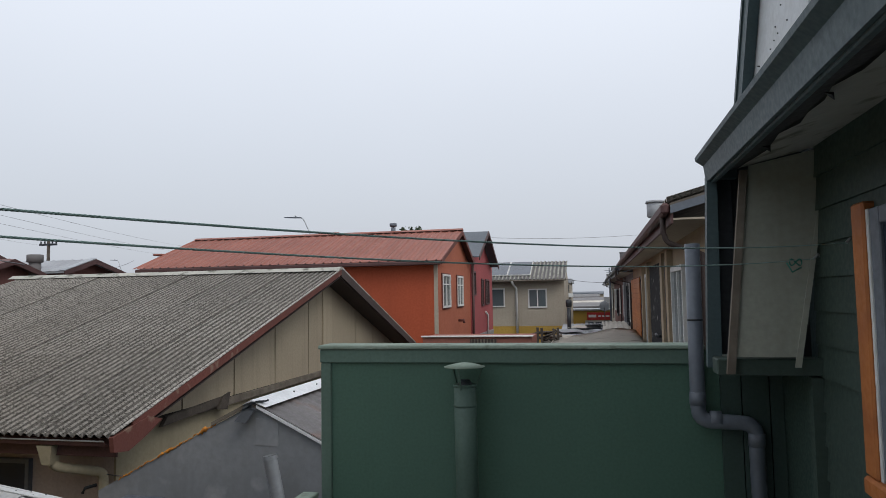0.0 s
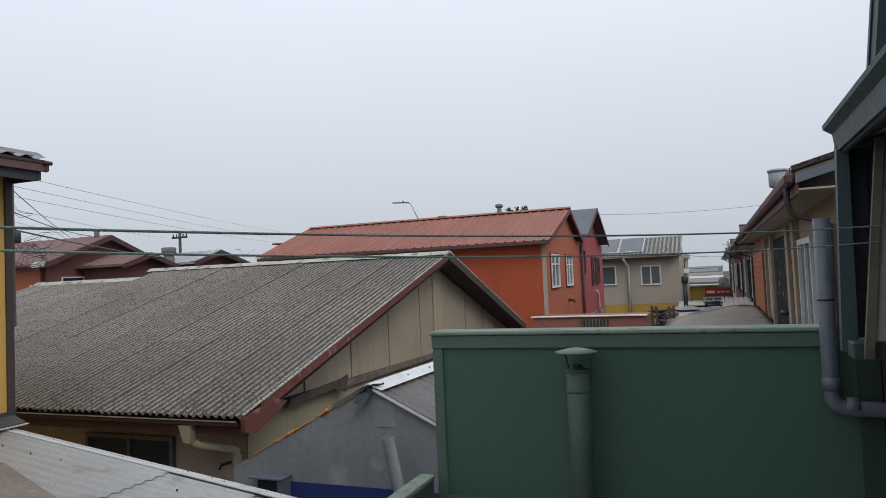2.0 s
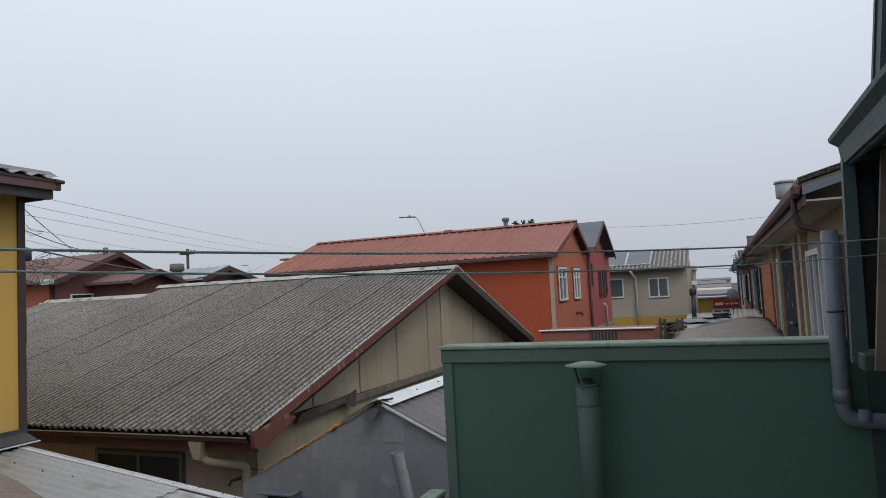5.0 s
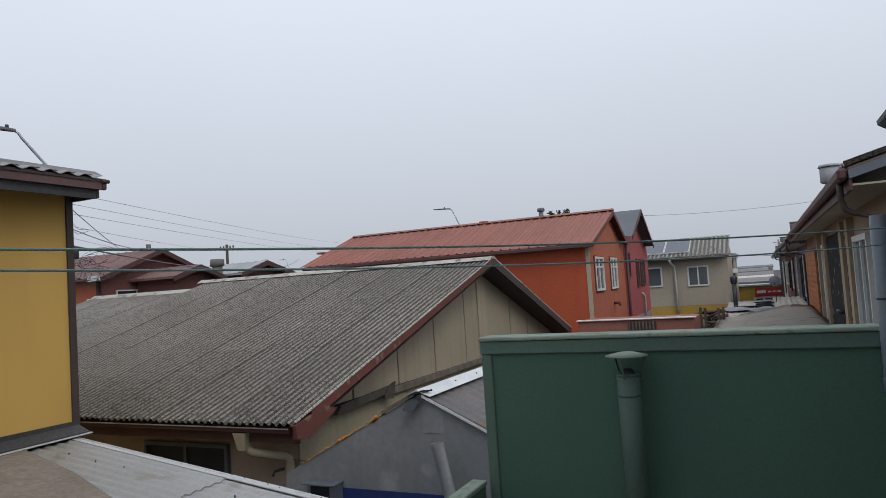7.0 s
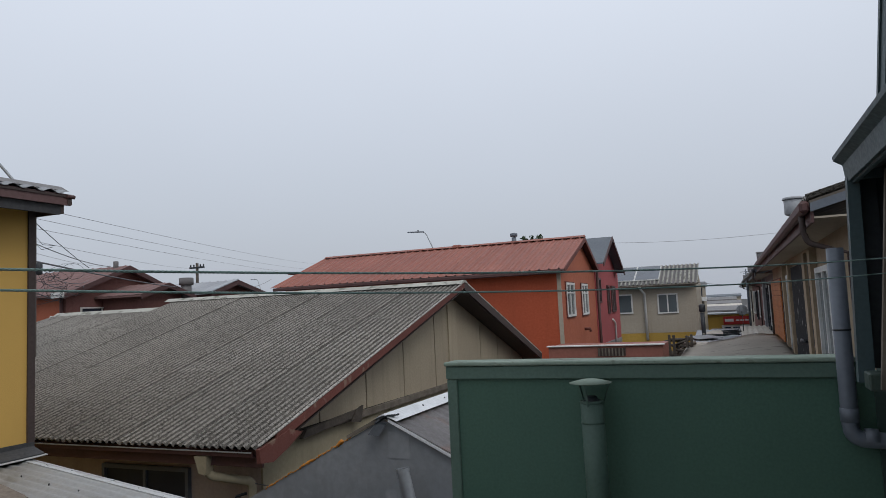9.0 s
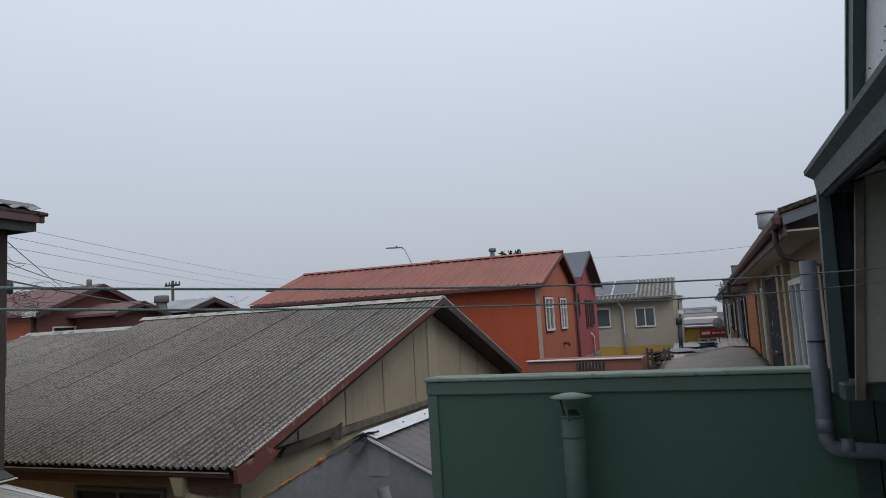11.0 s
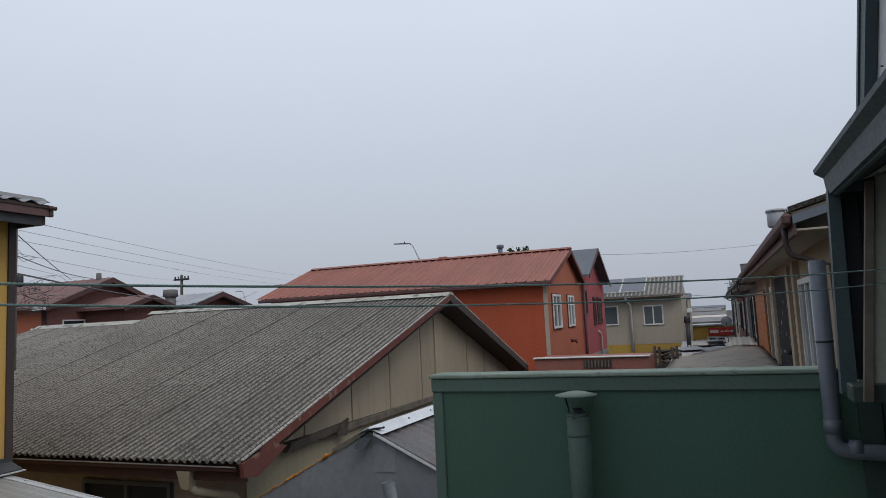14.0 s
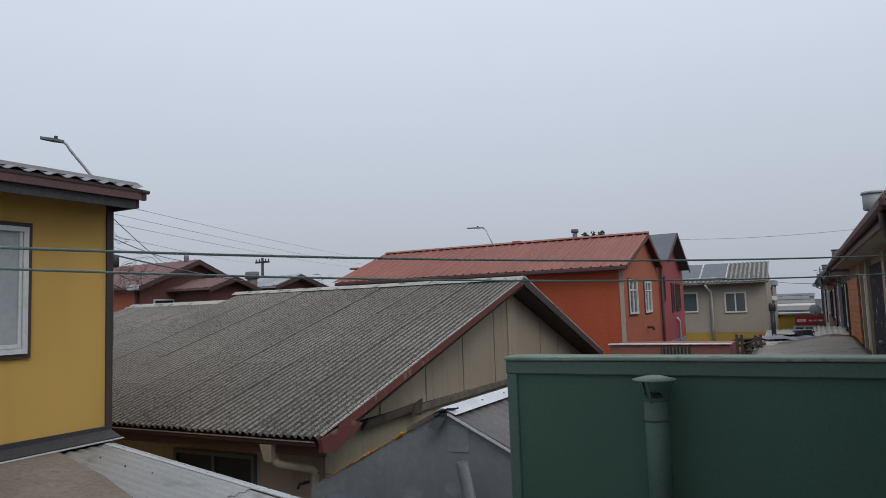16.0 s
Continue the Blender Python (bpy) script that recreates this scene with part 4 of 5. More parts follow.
def build_orange_house():
    h = thing("orange_house", (-10, 23, 0), "two-storey orange house with a ribbed orange metal roof", "house")
    X, y0, y1 = -4.7, 20.27, 25.9
    xe, ye, ze, yr, zr, yf, zf = -4.5, 19.95, 5.14, 23.42, 6.33, 25.65, 5.36
    part("front_wall", boxed(-14.6, X, y0, y0 + 0.15, 0, 5.2), M_ORANGE, h)
    part("gable_wall", slabbed([(X, y0 + 0.152, 0), (X, y1, 0), (X, y1, 5.3), (X, yr, 6.26), (X, y0 + 0.152, 5.2)], (-0.15, 0, 0)), M_ORANGE2, h, "paler orange gable wall")
    part("corner_board", boxed(X - 0.10, X + 0.02, y0 - 0.02, y0 + 0.03, 0, 5.1), M_SAND, h, "pale corner board")
    roof = part("roof", slabbed([(xe, ye, ze - 0.05), (xe, yr, zr - 0.05), (xe, yf, zf - 0.05), (xe, yf, zf - 0.08), (xe, yr, zr - 0.09), (xe, ye, ze - 0.08)], (-10.3, 0, 0)), M_DARKRED, h)
    ribbed_slope(roof, xe + 0.02, -14.85, ye - 0.05, ze - 0.02, yr, zr, 0.30, 0.30, 0.050, M_ORROOF)
    part("far_slope", slabbed([(xe, yr, zr - 0.03), (xe, yf, zf - 0.03), (-14.8, yf, zf - 0.03), (-14.8, yr, zr - 0.03)], (0, 0, 0.02)), M_ORROOF, roof)
    part("ridge_cap", slabbed([(xe + 0.03, yr - 0.16, zr + 0.005), (xe + 0.03, yr, zr + 0.075), (xe + 0.03, yr + 0.16, zr + 0.005)], (-10.4, 0, 0)), M_ORROOF, roof)
    part("verge_board", slabbed([(xe + 0.03, ye, ze - 0.14), (xe + 0.03, yr, zr - 0.15), (xe + 0.03, yr, zr - 0.005), (xe + 0.03, ye, ze + 0.0)], (-0.03, 0, 0)), M_FASCIA, h)
    part("verge_board", slabbed([(xe + 0.03, yr, zr - 0.16), (xe + 0.03, yf, zf - 0.16), (xe + 0.03, yf, zf), (xe + 0.03, yr, zr - 0.005)], (-0.03, 0, 0)), M_FASCIA, h)
    part("eave_gutter", boxed(-14.85, xe, ye - 0.10, ye + 0.02, ze - 0.15, ze - 0.04, 0.02), M_DARKRED, h, "dark gutter")
    part("soffit", boxed(-14.8, X, ye + 0.02, y0, ze - 0.14, ze - 0.12), M_DARKRED, h)
    for a, b in ((20.88, 22.05), (23.2, 24.25)):
        w = window(h, "x", X, a, b, 3.68, 4.74, 1, M_WHITE, M_GLASS, M_FASCIA, 1, wide=0.065, trim_wide=0.035)
        part("glazing_bar", boxed(X + 0.0, X + 0.045, a + 0.065, b - 0.065, 4.40, 4.44), M_WHITE, w)
    part("spout", tubed([(X, 23.5, 3.2), (X + 0.18, 23.5, 3.2), (X + 0.2, 23.5, 3.1)], 0.05, 8), M_FASCIA, h)
    c = thing("roof_vent", (-7.0, 23.3, 6.3), "small dark grey roof vent with a cap", "chimney", group="roof vents")
    part("pipe", tubed([(-7.03, 23.5, 6.2), (-7.03, 23.5, 6.54)], 0.085, 12), M_PVC, c)
    part("cap", tubed([(-7.03, 23.5, 6.56), (-7.03, 23.5, 6.58), (-7.03, 23.5, 6.68), (-7.03, 23.5, 6.70)], [0.10, 0.135, 0.135, 0.06], 12), M_PVC, c)
    v = thing("ridge_vent", (-9.2, 23.4, 6.3), "low orange ridge vent on the roof", "vent", group="roof vents")
    part("cap", boxed(-9.35, -9.05, 23.3, 23.55, 6.30, 6.43, 0.02), M_ORROOF, v)
    part("cap", boxed(-15.3, -14.9, 21.4, 23.3, 5.65, 5.72, 0.02), M_ORROOF, v)

    r = thing("rose_red_house", (-8, 28.4, 0), "two-storey rose red house with a blue-grey roof", "house")
    X2, ya, yb = -4.66, 25.92, 31.4
    part("gable_wall", slabbed([(X2, ya, 0), (X2, yb, 0), (X2, yb, 5.35), (X2, 28.2, 6.62), (X2, ya, 5.5)], (-0.15, 0, 0)), M_REDWALL, r)
    roof = part("roof", slabbed([(-4.3, 25.7, 5.55), (-4.3, 28.2, 6.72), (-4.3, 31.0, 5.36), (-4.3, 31.0, 5.32), (-4.3, 28.2, 6.66), (-4.3, 25.7, 5.50)], (-9.5, 0, 0)), M_SLATE, r)
    part("verge_board", slabbed([(-4.27, 25.7, 5.40), (-4.27, 28.2, 6.58), (-4.27, 28.2, 6.73), (-4.27, 25.7, 5.56)], (-0.03, 0, 0)), M_DARKRED, r)
    part("verge_board", slabbed([(-4.27, 28.2, 6.58), (-4.27, 31.0, 5.22), (-4.27, 31.0, 5.37), (-4.27, 28.2, 6.73)], (-0.03, 0, 0)), M_DARKRED, r)
    part("downpipe", tubed([(X2 + 0.06, 25.97, 0), (X2 + 0.06, 25.97, 5.45)], 0.05, 8), M_DARKRED, r)
    for a, b, z0, z1 in ((26.2, 26.75, 4.05, 5.0), (28.2, 28.7, 3.6, 4.75), (29.2, 30.2, 3.65, 4.75)):
        window(r, "x", X2, a, b, z0, z1, 1, M_DARKRED, M_GLASS, None, 0 if b - a < 0.6 else 1, wide=0.07)
    part("base_band", boxed(X2, X2 + 0.03, 25.95, 31.4, 2.3, 2.5), M_GALV, r)
    part("meter_pipe", tubed([(X2 + 0.08, 29.4, 2.2), (X2 + 0.08, 29.4, 3.2), (X2 + 0.04, 29.1, 3.35)], 0.04, 8), M_WHITE, r)


build_orange_house()


# ---- sand-coloured house with solar panels ----
def build_sand_house():
    h = thing("sand_coloured_house", (-3.5, 39, 0), "two-storey sand-coloured house with solar panels on its roof", "house")
    y = 37.0
    part("front_wall", boxed(-8.5, -1.62, y, y + 0.2, 2.37, 4.85), M_SAND, h)
    part("base_band", boxed(-8.5, -1.60, y - 0.02, y + 0.2, 0, 2.36), M_OCHRE, h, "ochre painted base")
    part("side_wall", slabbed([(-1.62, y + 0.21, 0), (-1.62, y + 6, 0), (-1.62, y + 6, 4.9), (-1.62, y + 2.3, 5.75), (-1.62, y + 0.21, 4.9)], (-0.2, 0, 0)), M_SAND, h)
    roof = part("roof", slabbed([(-1.5, 36.5, 4.80), (-1.5, 39.2, 5.85), (-8.6, 39.2, 5.85), (-8.6, 36.5, 4.80)], (0, 0, 0.02)), M_BATTEN, h)
    run = Vector((0, 2.7, 1.05))
    # The grey second material paints shade stripes on the wave flanks.
    me = to_mesh("roof_sheet", wavy(bmesh.new(), 1.06, run.length, 0.212, 0.065, 8, flank_shade=True), M_ASBPLAIN)
    me.materials.append(M_GREYROOF)
    for k in range(7):
        piece("roof_sheet", me, roof, axes((-1.5 - 1.05 * (k + 1), 36.5, 4.83), (1, 0, 0), run))
    d = run.normalized()
    me = to_mesh("solar_panel", box(bmesh.new(), 0, 1.18, 0, 2.10, 0, 0.04, 0.0), M_SOLAR)
    fr = to_mesh("panel_frame", box(bmesh.new(), -0.03, 1.21, -0.04, 2.14, -0.02, 0.03, 0.0), M_WHITE)
    for k in range(3):
        m = axes(Vector((-4.60 - 1.26 * k, 36.5, 4.83)) + d * 0.5 + Vector((0, 0, 0.10)), (1, 0, 0), run)
        piece("solar_panel", me, roof, m)
        piece("panel_frame", fr, roof, m)
    part("gutter", boxed(-8.5, -1.5, 36.42, 36.5, 4.755, 4.825, 0.02), M_BATTEN, h, "dark narrow gutter")
    part("downpipe", tubed([(-4.35, 36.45, 4.78), (-4.30, 36.6, 4.62), (-4.17, 36.9, 4.40), (-4.15, 36.92, 2.0)], 0.065, 8), M_WHITE, h, "white downpipe")
    window(h, "y", y, -3.55, -2.54, 3.34, 4.36, -1, M_WHITE, M_GLASS, None, 1, wide=0.07)
    window(h, "y", y, -5.9, -4.80, 3.4, 4.42, -1, M_WHITE, M_GLASS, None, 0, wide=0.07)


build_sand_house()


# ---- low orange-capped shed behind the green wall ----
def build_low_shed():
    s = thing("low_orange_shed", (-3.2, 19, 0), "low shed with a rusty orange wall and pale cap", "shed")
    part("wall", boxed(-4.60, -1.68, 18.0, 19.6, 0, 2.945), M_ORROOF, s)
    part("cap", boxed(-4.64, -1.64, 17.94, 18.12, 2.948, 2.985, 0.01), M_WHITE, s, "pale cap board")
    g = part("grille", boxed(-3.30, -2.60, 17.97, 17.998, 2.70, 2.90), M_BROWNTRIM, s, "dark ribbed vent")
    for k in range(8):
        part("slat", boxed(-3.28 + 0.085 * k, -3.25 + 0.085 * k, 17.94, 17.968, 2.70, 2.90), M_BATTEN, g)


build_low_shed()


# ---- row of houses along the passage ----
def row_house(y0, y1, wall_mat, facade, x_gutter=0.75, z_gutter=5.0, seed=0, chimney_y=None):
    h = thing("row_house", (3, (y0 + y1) / 2, 0), facade["label"], "house", group="row houses along the passage")
    X = 1.25
    part("facade", boxed(X, X + 0.2, y0 + 0.25, y1, 0, z_gutter - 0.05), wall_mat, h)
    part("side_wall", slabbed([(X + 0.205, y0 + 0.25, 0), (6, y0 + 0.25, 0), (6, y0 + 0.25, z_gutter + 0.9), (4, y0 + 0.25, z_gutter + 0.8), (X + 0.205, y0 + 0.25, z_gutter + 0.1)], (0, 0.2, 0)), wall_mat, h)
    roof = part("roof", slabbed([(x_gutter, y0, z_gutter), (x_gutter, y1, z_gutter), (4.2, y1, z_gutter + 0.95), (4.2, y0, z_gutter + 0.95)], (0, 0, 0.03)), M_BATTEN, h)
    run = Vector((3.45, 0, 0.95))
    w = 0.86
    n = max(1, int((y1 - y0) / w))
    w = (y1 - y0) / n
    me = to_mesh("roof_sheet", wavy(bmesh.new(), w, run.length, 0.177, 0.05, 5), M_ASB)
    for k in range(n):
        piece("roof_sheet", me, roof, axes((x_gutter - 0.02, y0 + w * (k + 1), z_gutter + 0.05), (0, -1, 0), run))
    part("gutter", boxed(x_gutter - 0.10, x_gutter, y0 - 0.02, y1 - 0.03, z_gutter - 0.10, z_gutter + 0.03, 0.03), facade.get("gutter", M_DARKRED), h, "dark red-brown gutter")
    part("fascia", boxed(x_gutter + 0.001, x_gutter + 0.03, y0, y1 - 0.03, z_gutter - 0.20, z_gutter - 0.02), facade.get("gutter", M_DARKRED), h)
    part("soffit", boxed(x_gutter + 0.03, X, y0, y1 - 0.03, z_gutter - 0.16, z_gutter - 0.14), M_SAND, h)
    part("verge_board", slabbed([(x_gutter, y0 - 0.03, z_gutter - 0.09), (4.2, y0 - 0.03, z_gutter + 0.86), (4.2, y0 - 0.03, z_gutter + 0.95), (x_gutter, y0 - 0.03, z_gutter)], (0, 0.025, 0)), M_PVC, h, "grey verge flashing")
    for kind, a, b, z0, z1 in facade["openings"]:
        if kind == "window":
            window(h, "x", X, a, b, z0, z1, -1, M_ALU, M_GLASS, facade.get("trim"), 1, wide=0.08)
        elif kind == "dark":
            window(h, "x", X, a, b, z0, z1, -1, M_BLACK, M_DARKGLASS, None, 0, wide=0.08)
        elif kind == "wood":
            p = part("wood_cladding", boxed(X - 0.06, X, a, b, z0, z1), M_FASCIA, h)
            z = z0
            while z < z1 - 0.05:
                part("board", boxed(X - 0.085, X - 0.061, a, b, z, z + 0.135), M_WOODORANGE, p)
                z += 0.145
        elif kind == "post":
            part("post", boxed(X - 0.10, X - 0.002, a, b, z0, z1), wall_mat, h)
        elif kind == "board":
            part("boarded_opening", boxed(X - 0.05, X - 0.002, a, b, z0, z1), M_SCUFF, h, "opening closed with scuffed black board")
            part("handle", tubed([(X - 0.05, a + 0.35, 3.20), (X - 0.13, a + 0.35, 3.20), (X - 0.13, a + 0.65, 3.22)], 0.03, 8), M_BLACK, h)
    yd = y0 + 0.35
    pts = [(x_gutter - 0.05, yd, z_gutter - 0.08), (x_gutter - 0.05, yd, z_gutter - 0.28)] + bend((x_gutter - 0.05, yd, z_gutter), (x_gutter - 0.03, yd, z_gutter - 0.38), (X - 0.08, yd, z_gutter - 0.52), 0.08) + [(X - 0.08, yd, z_gutter - 0.52), (X - 0.08, yd, 2.4)]
    part("downpipe", tubed(pts, 0.032, 8), M_BROWNTRIM, h, "dark zigzag downpipe")
    if chimney_y:
        c = thing("row_chimney", (1.05, chimney_y, 5.1), "round galvanised chimney with a drum cap", "chimney", group="row chimneys")
        cy, zg = chimney_y, z_gutter
        part("stem", tubed([(1.06, cy, zg + 0.06), (1.06, cy, zg + 0.40)], 0.10, 14), M_PVC, c)
        part("cap", tubed([(1.05, cy, zg + 0.36), (1.05, cy, zg + 0.38), (1.05, cy, zg + 0.60), (1.05, cy, zg + 0.61)], [0.125, 0.15, 0.15, 0.13], 18), facade.get("cap", M_GREYROOF), c)
        part("rim", tubed([(1.05, cy, zg + 0.612), (1.05, cy, zg + 0.65)], [0.172, 0.162], 18), facade.get("cap", M_GREYROOF), c)


row_house(7.9, 24.0, M_WARM, {"label": "two-storey cream row house with glazed doors and a dark gutter", "gutter": M_DARKRED, "cap": M_ROOFGREY,
          "openings": (("window", 10.4, 11.9, 2.6, 4.45), ("post", 12.0, 12.35, 2.5, 4.75), ("board", 13.6, 16.4, 2.4, 4.62), ("post", 12.95, 13.35, 2.5, 4.75), ("window", 16.95, 17.9, 2.7, 4.5), ("dark", 12.42, 12.9, 2.5, 4.6), ("dark", 18.65, 19.5, 2.6, 4.5),
                       ("post", 16.5, 16.85, 2.5, 4.75), ("post", 18.3, 18.6, 2.5, 4.75), ("wood", 19.6, 23.8, 2.3, 4.5))}, chimney_y=12.5, x_gutter=0.80)
row_house(24.1, 33, M_GREYPL, {"label": "grey two-storey row house with narrow windows", "gutter": M_BLACK,
          "openings": (("window", 25.0, 26.2, 3.0, 4.4), ("dark", 27, 28.4, 2.8, 4.4), ("post", 29.5, 29.8, 2.5, 4.7), ("window", 30.4, 31.8, 3.0, 4.4))}, z_gutter=4.9, chimney_y=26.0)
row_house(33.1, 47, M_BRICKRED, {"label": "dull red two-storey row house with a dark gutter", "gutter": M_BLACK,
          "openings": (("window", 35, 36.6, 3.0, 4.3), ("dark", 39, 41, 2.8, 4.3), ("window", 43, 45, 3.0, 4.3))}, z_gutter=4.95, chimney_y=40)
row_house(47.1, 64, M_SAND, {"label": "far pale row house at the end of the passage", "gutter": M_GALV,
          "openings": (("window", 50, 52, 3.0, 4.3), ("dark", 56, 58, 2.8, 4.3))}, z_gutter=4.9, chimney_y=55)


# ---- low roofs over the passage ----
def passage_roof(x0, x1, y0, y1, z0, z1, material, label, pitch=0.177, amp=0.04):
    r = thing("passage_roof", ((x0 + x1) / 2, (y0 + y1) / 2, 0), label, "roof", group="low roofs over the passage")
    run = Vector((0, y1 - y0, z1 - z0))
    n = max(1, int((x1 - x0) / 0.86))
    w = (x1 - x0) / n
    me = to_mesh("roof_sheet", wavy(bmesh.new(), w, run.length, pitch, amp, 4, rows=3, sag=-0.06), material)
    for k in range(n):
        piece("roof_sheet", me, r, axes((x0 + w * k, y0, z0), (1, 0, 0), run))
    part("wall", boxed(x0 + 0.05, x1 - 0.05, y0 + 0.15, y1 - 0.05, 0, min(z0, z1) - 0.12), M_GREYPL, r)


passage_roof(-1.3, 1.24, 11.0, 22.5, 2.55, 2.72, M_TARP, "pale low roof sheeting over the passage", 0.4, 0.015)
passage_roof(-1.3, 0.2, 22.8, 28, 2.66, 2.84, M_ROOFGREY, "grey corrugated low roof", 0.177, 0.022)
passage_roof(0.22, 1.24, 22.8, 30, 2.70, 2.84, M_TARP, "dusty low roof sheeting")
passage_roof(-1.5, 1.2, 30.5, 40, 2.1, 2.18, M_GREYROOF, "dark grey corrugated low roof")
passage_roof(-1.5, 1.2, 41, 55, 1.5, 1.7, M_GREYROOF, "far galvanised low roof")


# ---- shop with the red sign ----
def build_shop():
    s = thing("corner_shop", (0.3, 61, 0), "small shop with a red sign board and yellow side wall", "shop")
    part("wall", boxed(-2.4, 1.24, 60.1, 64, 0, 2.6), M_OCHRE, s)
    part("front", boxed(-0.9, 1.22, 60.04, 60.098, 0, 1.75), M_WHITE, s)
    g = part("sign_board", boxed(-0.74, 1.23, 59.94, 60.03, 1.80, 2.44), M_SIGNRED, s, "red sign board")
    part("sign_mark", boxed(-0.62, 0.02, 59.92, 59.938, 2.02, 2.24), M_WHITE, g)
    for k in range(3):
        part("sign_mark", boxed(0.18 + 0.34 * k, 0.44 + 0.34 * k, 59.92, 59.938, 2.06, 2.18), M_WHITE, g)
    part("roof", boxed(-2.5, 1.24, 59.9, 64.2, 2.61, 2.72), M_GALV, s)
    for k in range(3):
        part("window", boxed(-0.7 + 0.64 * k, -0.2 + 0.64 * k, 60.0, 60.038, 0.9, 1.6), M_DARKGLASS, s)


build_shop()


# ---- far brown-red houses ----
def far_house(xg, xl, yn, zn, yr, zr, yf, zf, wall_mat, roof_mat, label, wx=0.4, front_mat=None):
    h = thing("far_house", ((xg + xl) / 2, (yn + yf) / 2, 0), label, "house", group="far houses across the yards")
    part("gable_wall", slabbed([(xg - wx, yn + 0.4, 0), (xg - wx, yf - 0.4, 0), (xg - wx, yf - 0.4, zf + 0.05), (xg - wx, yr, zr - 0.1), (xg - wx, yn + 0.4, zn + 0.05)], (-0.2, 0, 0)), wall_mat, h)
    part("front_wall", boxed(xl + 0.3, xg - wx - 0.205, yn + 0.4, yn + 0.6, 0, zn), front_mat or wall_mat, h)
    roof = part("roof", slabbed([(xg, yn, zn), (xg, yr, zr), (xg, yf, zf), (xg, yf, zf - 0.06), (xg, yr, zr - 0.08), (xg, yn, zn - 0.06)], (xl - xg, 0, 0)), roof_mat, h)
    ribbed_slope(roof, xg, xl, yn, zn + 0.02, yr, zr + 0.02, 0.9, 0.45, 0.03, roof_mat)
    part("verge_board", slabbed([(xg + 0.03, yn, zn - 0.16), (xg + 0.03, yr, zr - 0.18), (xg + 0.03, yr, zr + 0.02), (xg + 0.03, yn, zn + 0.02)], (-0.03, 0, 0)), M_DARKRED, h)
    part("verge_board", slabbed([(xg + 0.03, yr, zr - 0.18), (xg + 0.03, yf, zf - 0.16), (xg + 0.03, yf, zf + 0.02), (xg + 0.03, yr, zr + 0.02)], (-0.03, 0, 0)), M_DARKRED, h)
    return h


hA = far_house(-22, -34, 17.3, 5.25, 20.24, 6.40, 23.2, 5.25, M_BRICKRED, M_BROWNREDROOF, "brown-red house with an orange front and faded red metal roof", front_mat=M_ORANGE2)
window(hA, "x", -22.4, 18.3, 20.2, 3.9, 4.80, 1, M_WHITE, M_DARKGLASS, None, 1)
hB = far_house(-20, -24, 18.9, 5.15, 20.28, 5.60, 21.7, 5.12, M_BRICKRED, M_BROWNREDROOF, "small brown-red annex with a low gable")
hC = far_house(-20, -30, 22.6, 5.25, 24.31, 5.79, 26.3, 5.25, M_BRICKRED, M_ROOFGREY, "brown-red house with grey metal roof and pale edge")
part("edge_flashing", slabbed([(-19.98, 22.6, 5.28), (-19.98, 24.31, 5.82), (-20.22, 24.31, 5.84), (-20.22, 22.6, 5.30)], (0, 0, 0.03)), M_GALV, hC, "pale edge flashing")
part("roof_end_cap", boxed(-22.5, -21.95, 17.18, 17.29, 5.14, 5.34), M_WHITE, hA, "white metal roof end cap")
part("downpipe", tubed([(-22.52, 17.62, 5.2), (-22.52, 17.62, 0.0)], 0.06, 8), M_DARKRED, hA)
part("wall_lamp", tubed([(-23.0, 17.68, 4.45), (-23.0, 17.58, 4.45), (-23.0, 17.54, 4.42)], [0.05, 0.08, 0.03], 10), M_WHITE, hA, "small white wall lamp")


def pot_chimney(x, y, z0, z1, r, label):
    c = thing("metal_chimney", (x, y, z0), label, "chimney", group="metal chimneys")
    part("pipe", tubed([(x, y, z0), (x, y, z1 - 0.2)], r * 0.72, 12), M_GREYROOF, c)
    part("cap", tubed([(x, y, z1 - 0.30), (x, y, z1 - 0.28), (x, y, z1 - 0.02), (x, y, z1)], [r * 0.8, r, r, r * 0.85], 12), M_GREYROOF, c)


pot_chimney(-20.4, 21.6, 5.0, 5.86, 0.29, "squat galvanised chimney with a drum cap")
pot_chimney(-22.6, 20.1, 6.2, 6.62, 0.10, "small galvanised roof vent with a cap")


CURVED = ((0.0, -1.6), (0.22, -1.08), (0.42, -0.60), (0.56, -0.24), (0.65, -0.07), (0.78, 0.0))
SLANTED = ((-0.36, -1.6), (-0.36, -0.95), (-0.20, -0.80), (0.55, -0.17), (0.66, -0.05), (0.78, 0.0))


def street_lamp(x, y, z, vx, vy, label, rise=CURVED, reach=1.5):
    """A pole whose curved arm reaches along (vx, vy) to the lamp head."""
    l = thing("street_lamp", (x, y, 0), label, "street lamp", group="street lamps")
    part("pole", tubed([(x + vx * rise[0][0], y + vy * rise[0][0], 0)] + [(x + vx * t, y + vy * t, z + h) for t, h in rise], [0.07, 0.042, 0.034, 0.029, 0.027, 0.027, 0.027], 8), M_GALV, l)
    n = Vector((-vy, vx, 0)).normalized() * 0.12
    a, b = Vector((x + vx * 0.72, y + vy * 0.72, z - 0.03)), Vector((x + vx * reach, y + vy * reach, z + 0.02))
    m = a.lerp(b, 0.45)
    part("head", slabbed([a - n * 0.4, m - n * 0.8, b - n * 0.35, b + n * 0.35, m + n * 0.8, a + n * 0.4], (0, 0, 0.05)), M_PVC, l)
    c = a.lerp(b, 0.35)
    part("photocell", tubed([c + Vector((0, 0, 0.05)), c + Vector((0, 0, 0.12))], 0.035, 8), M_BLACK, l)


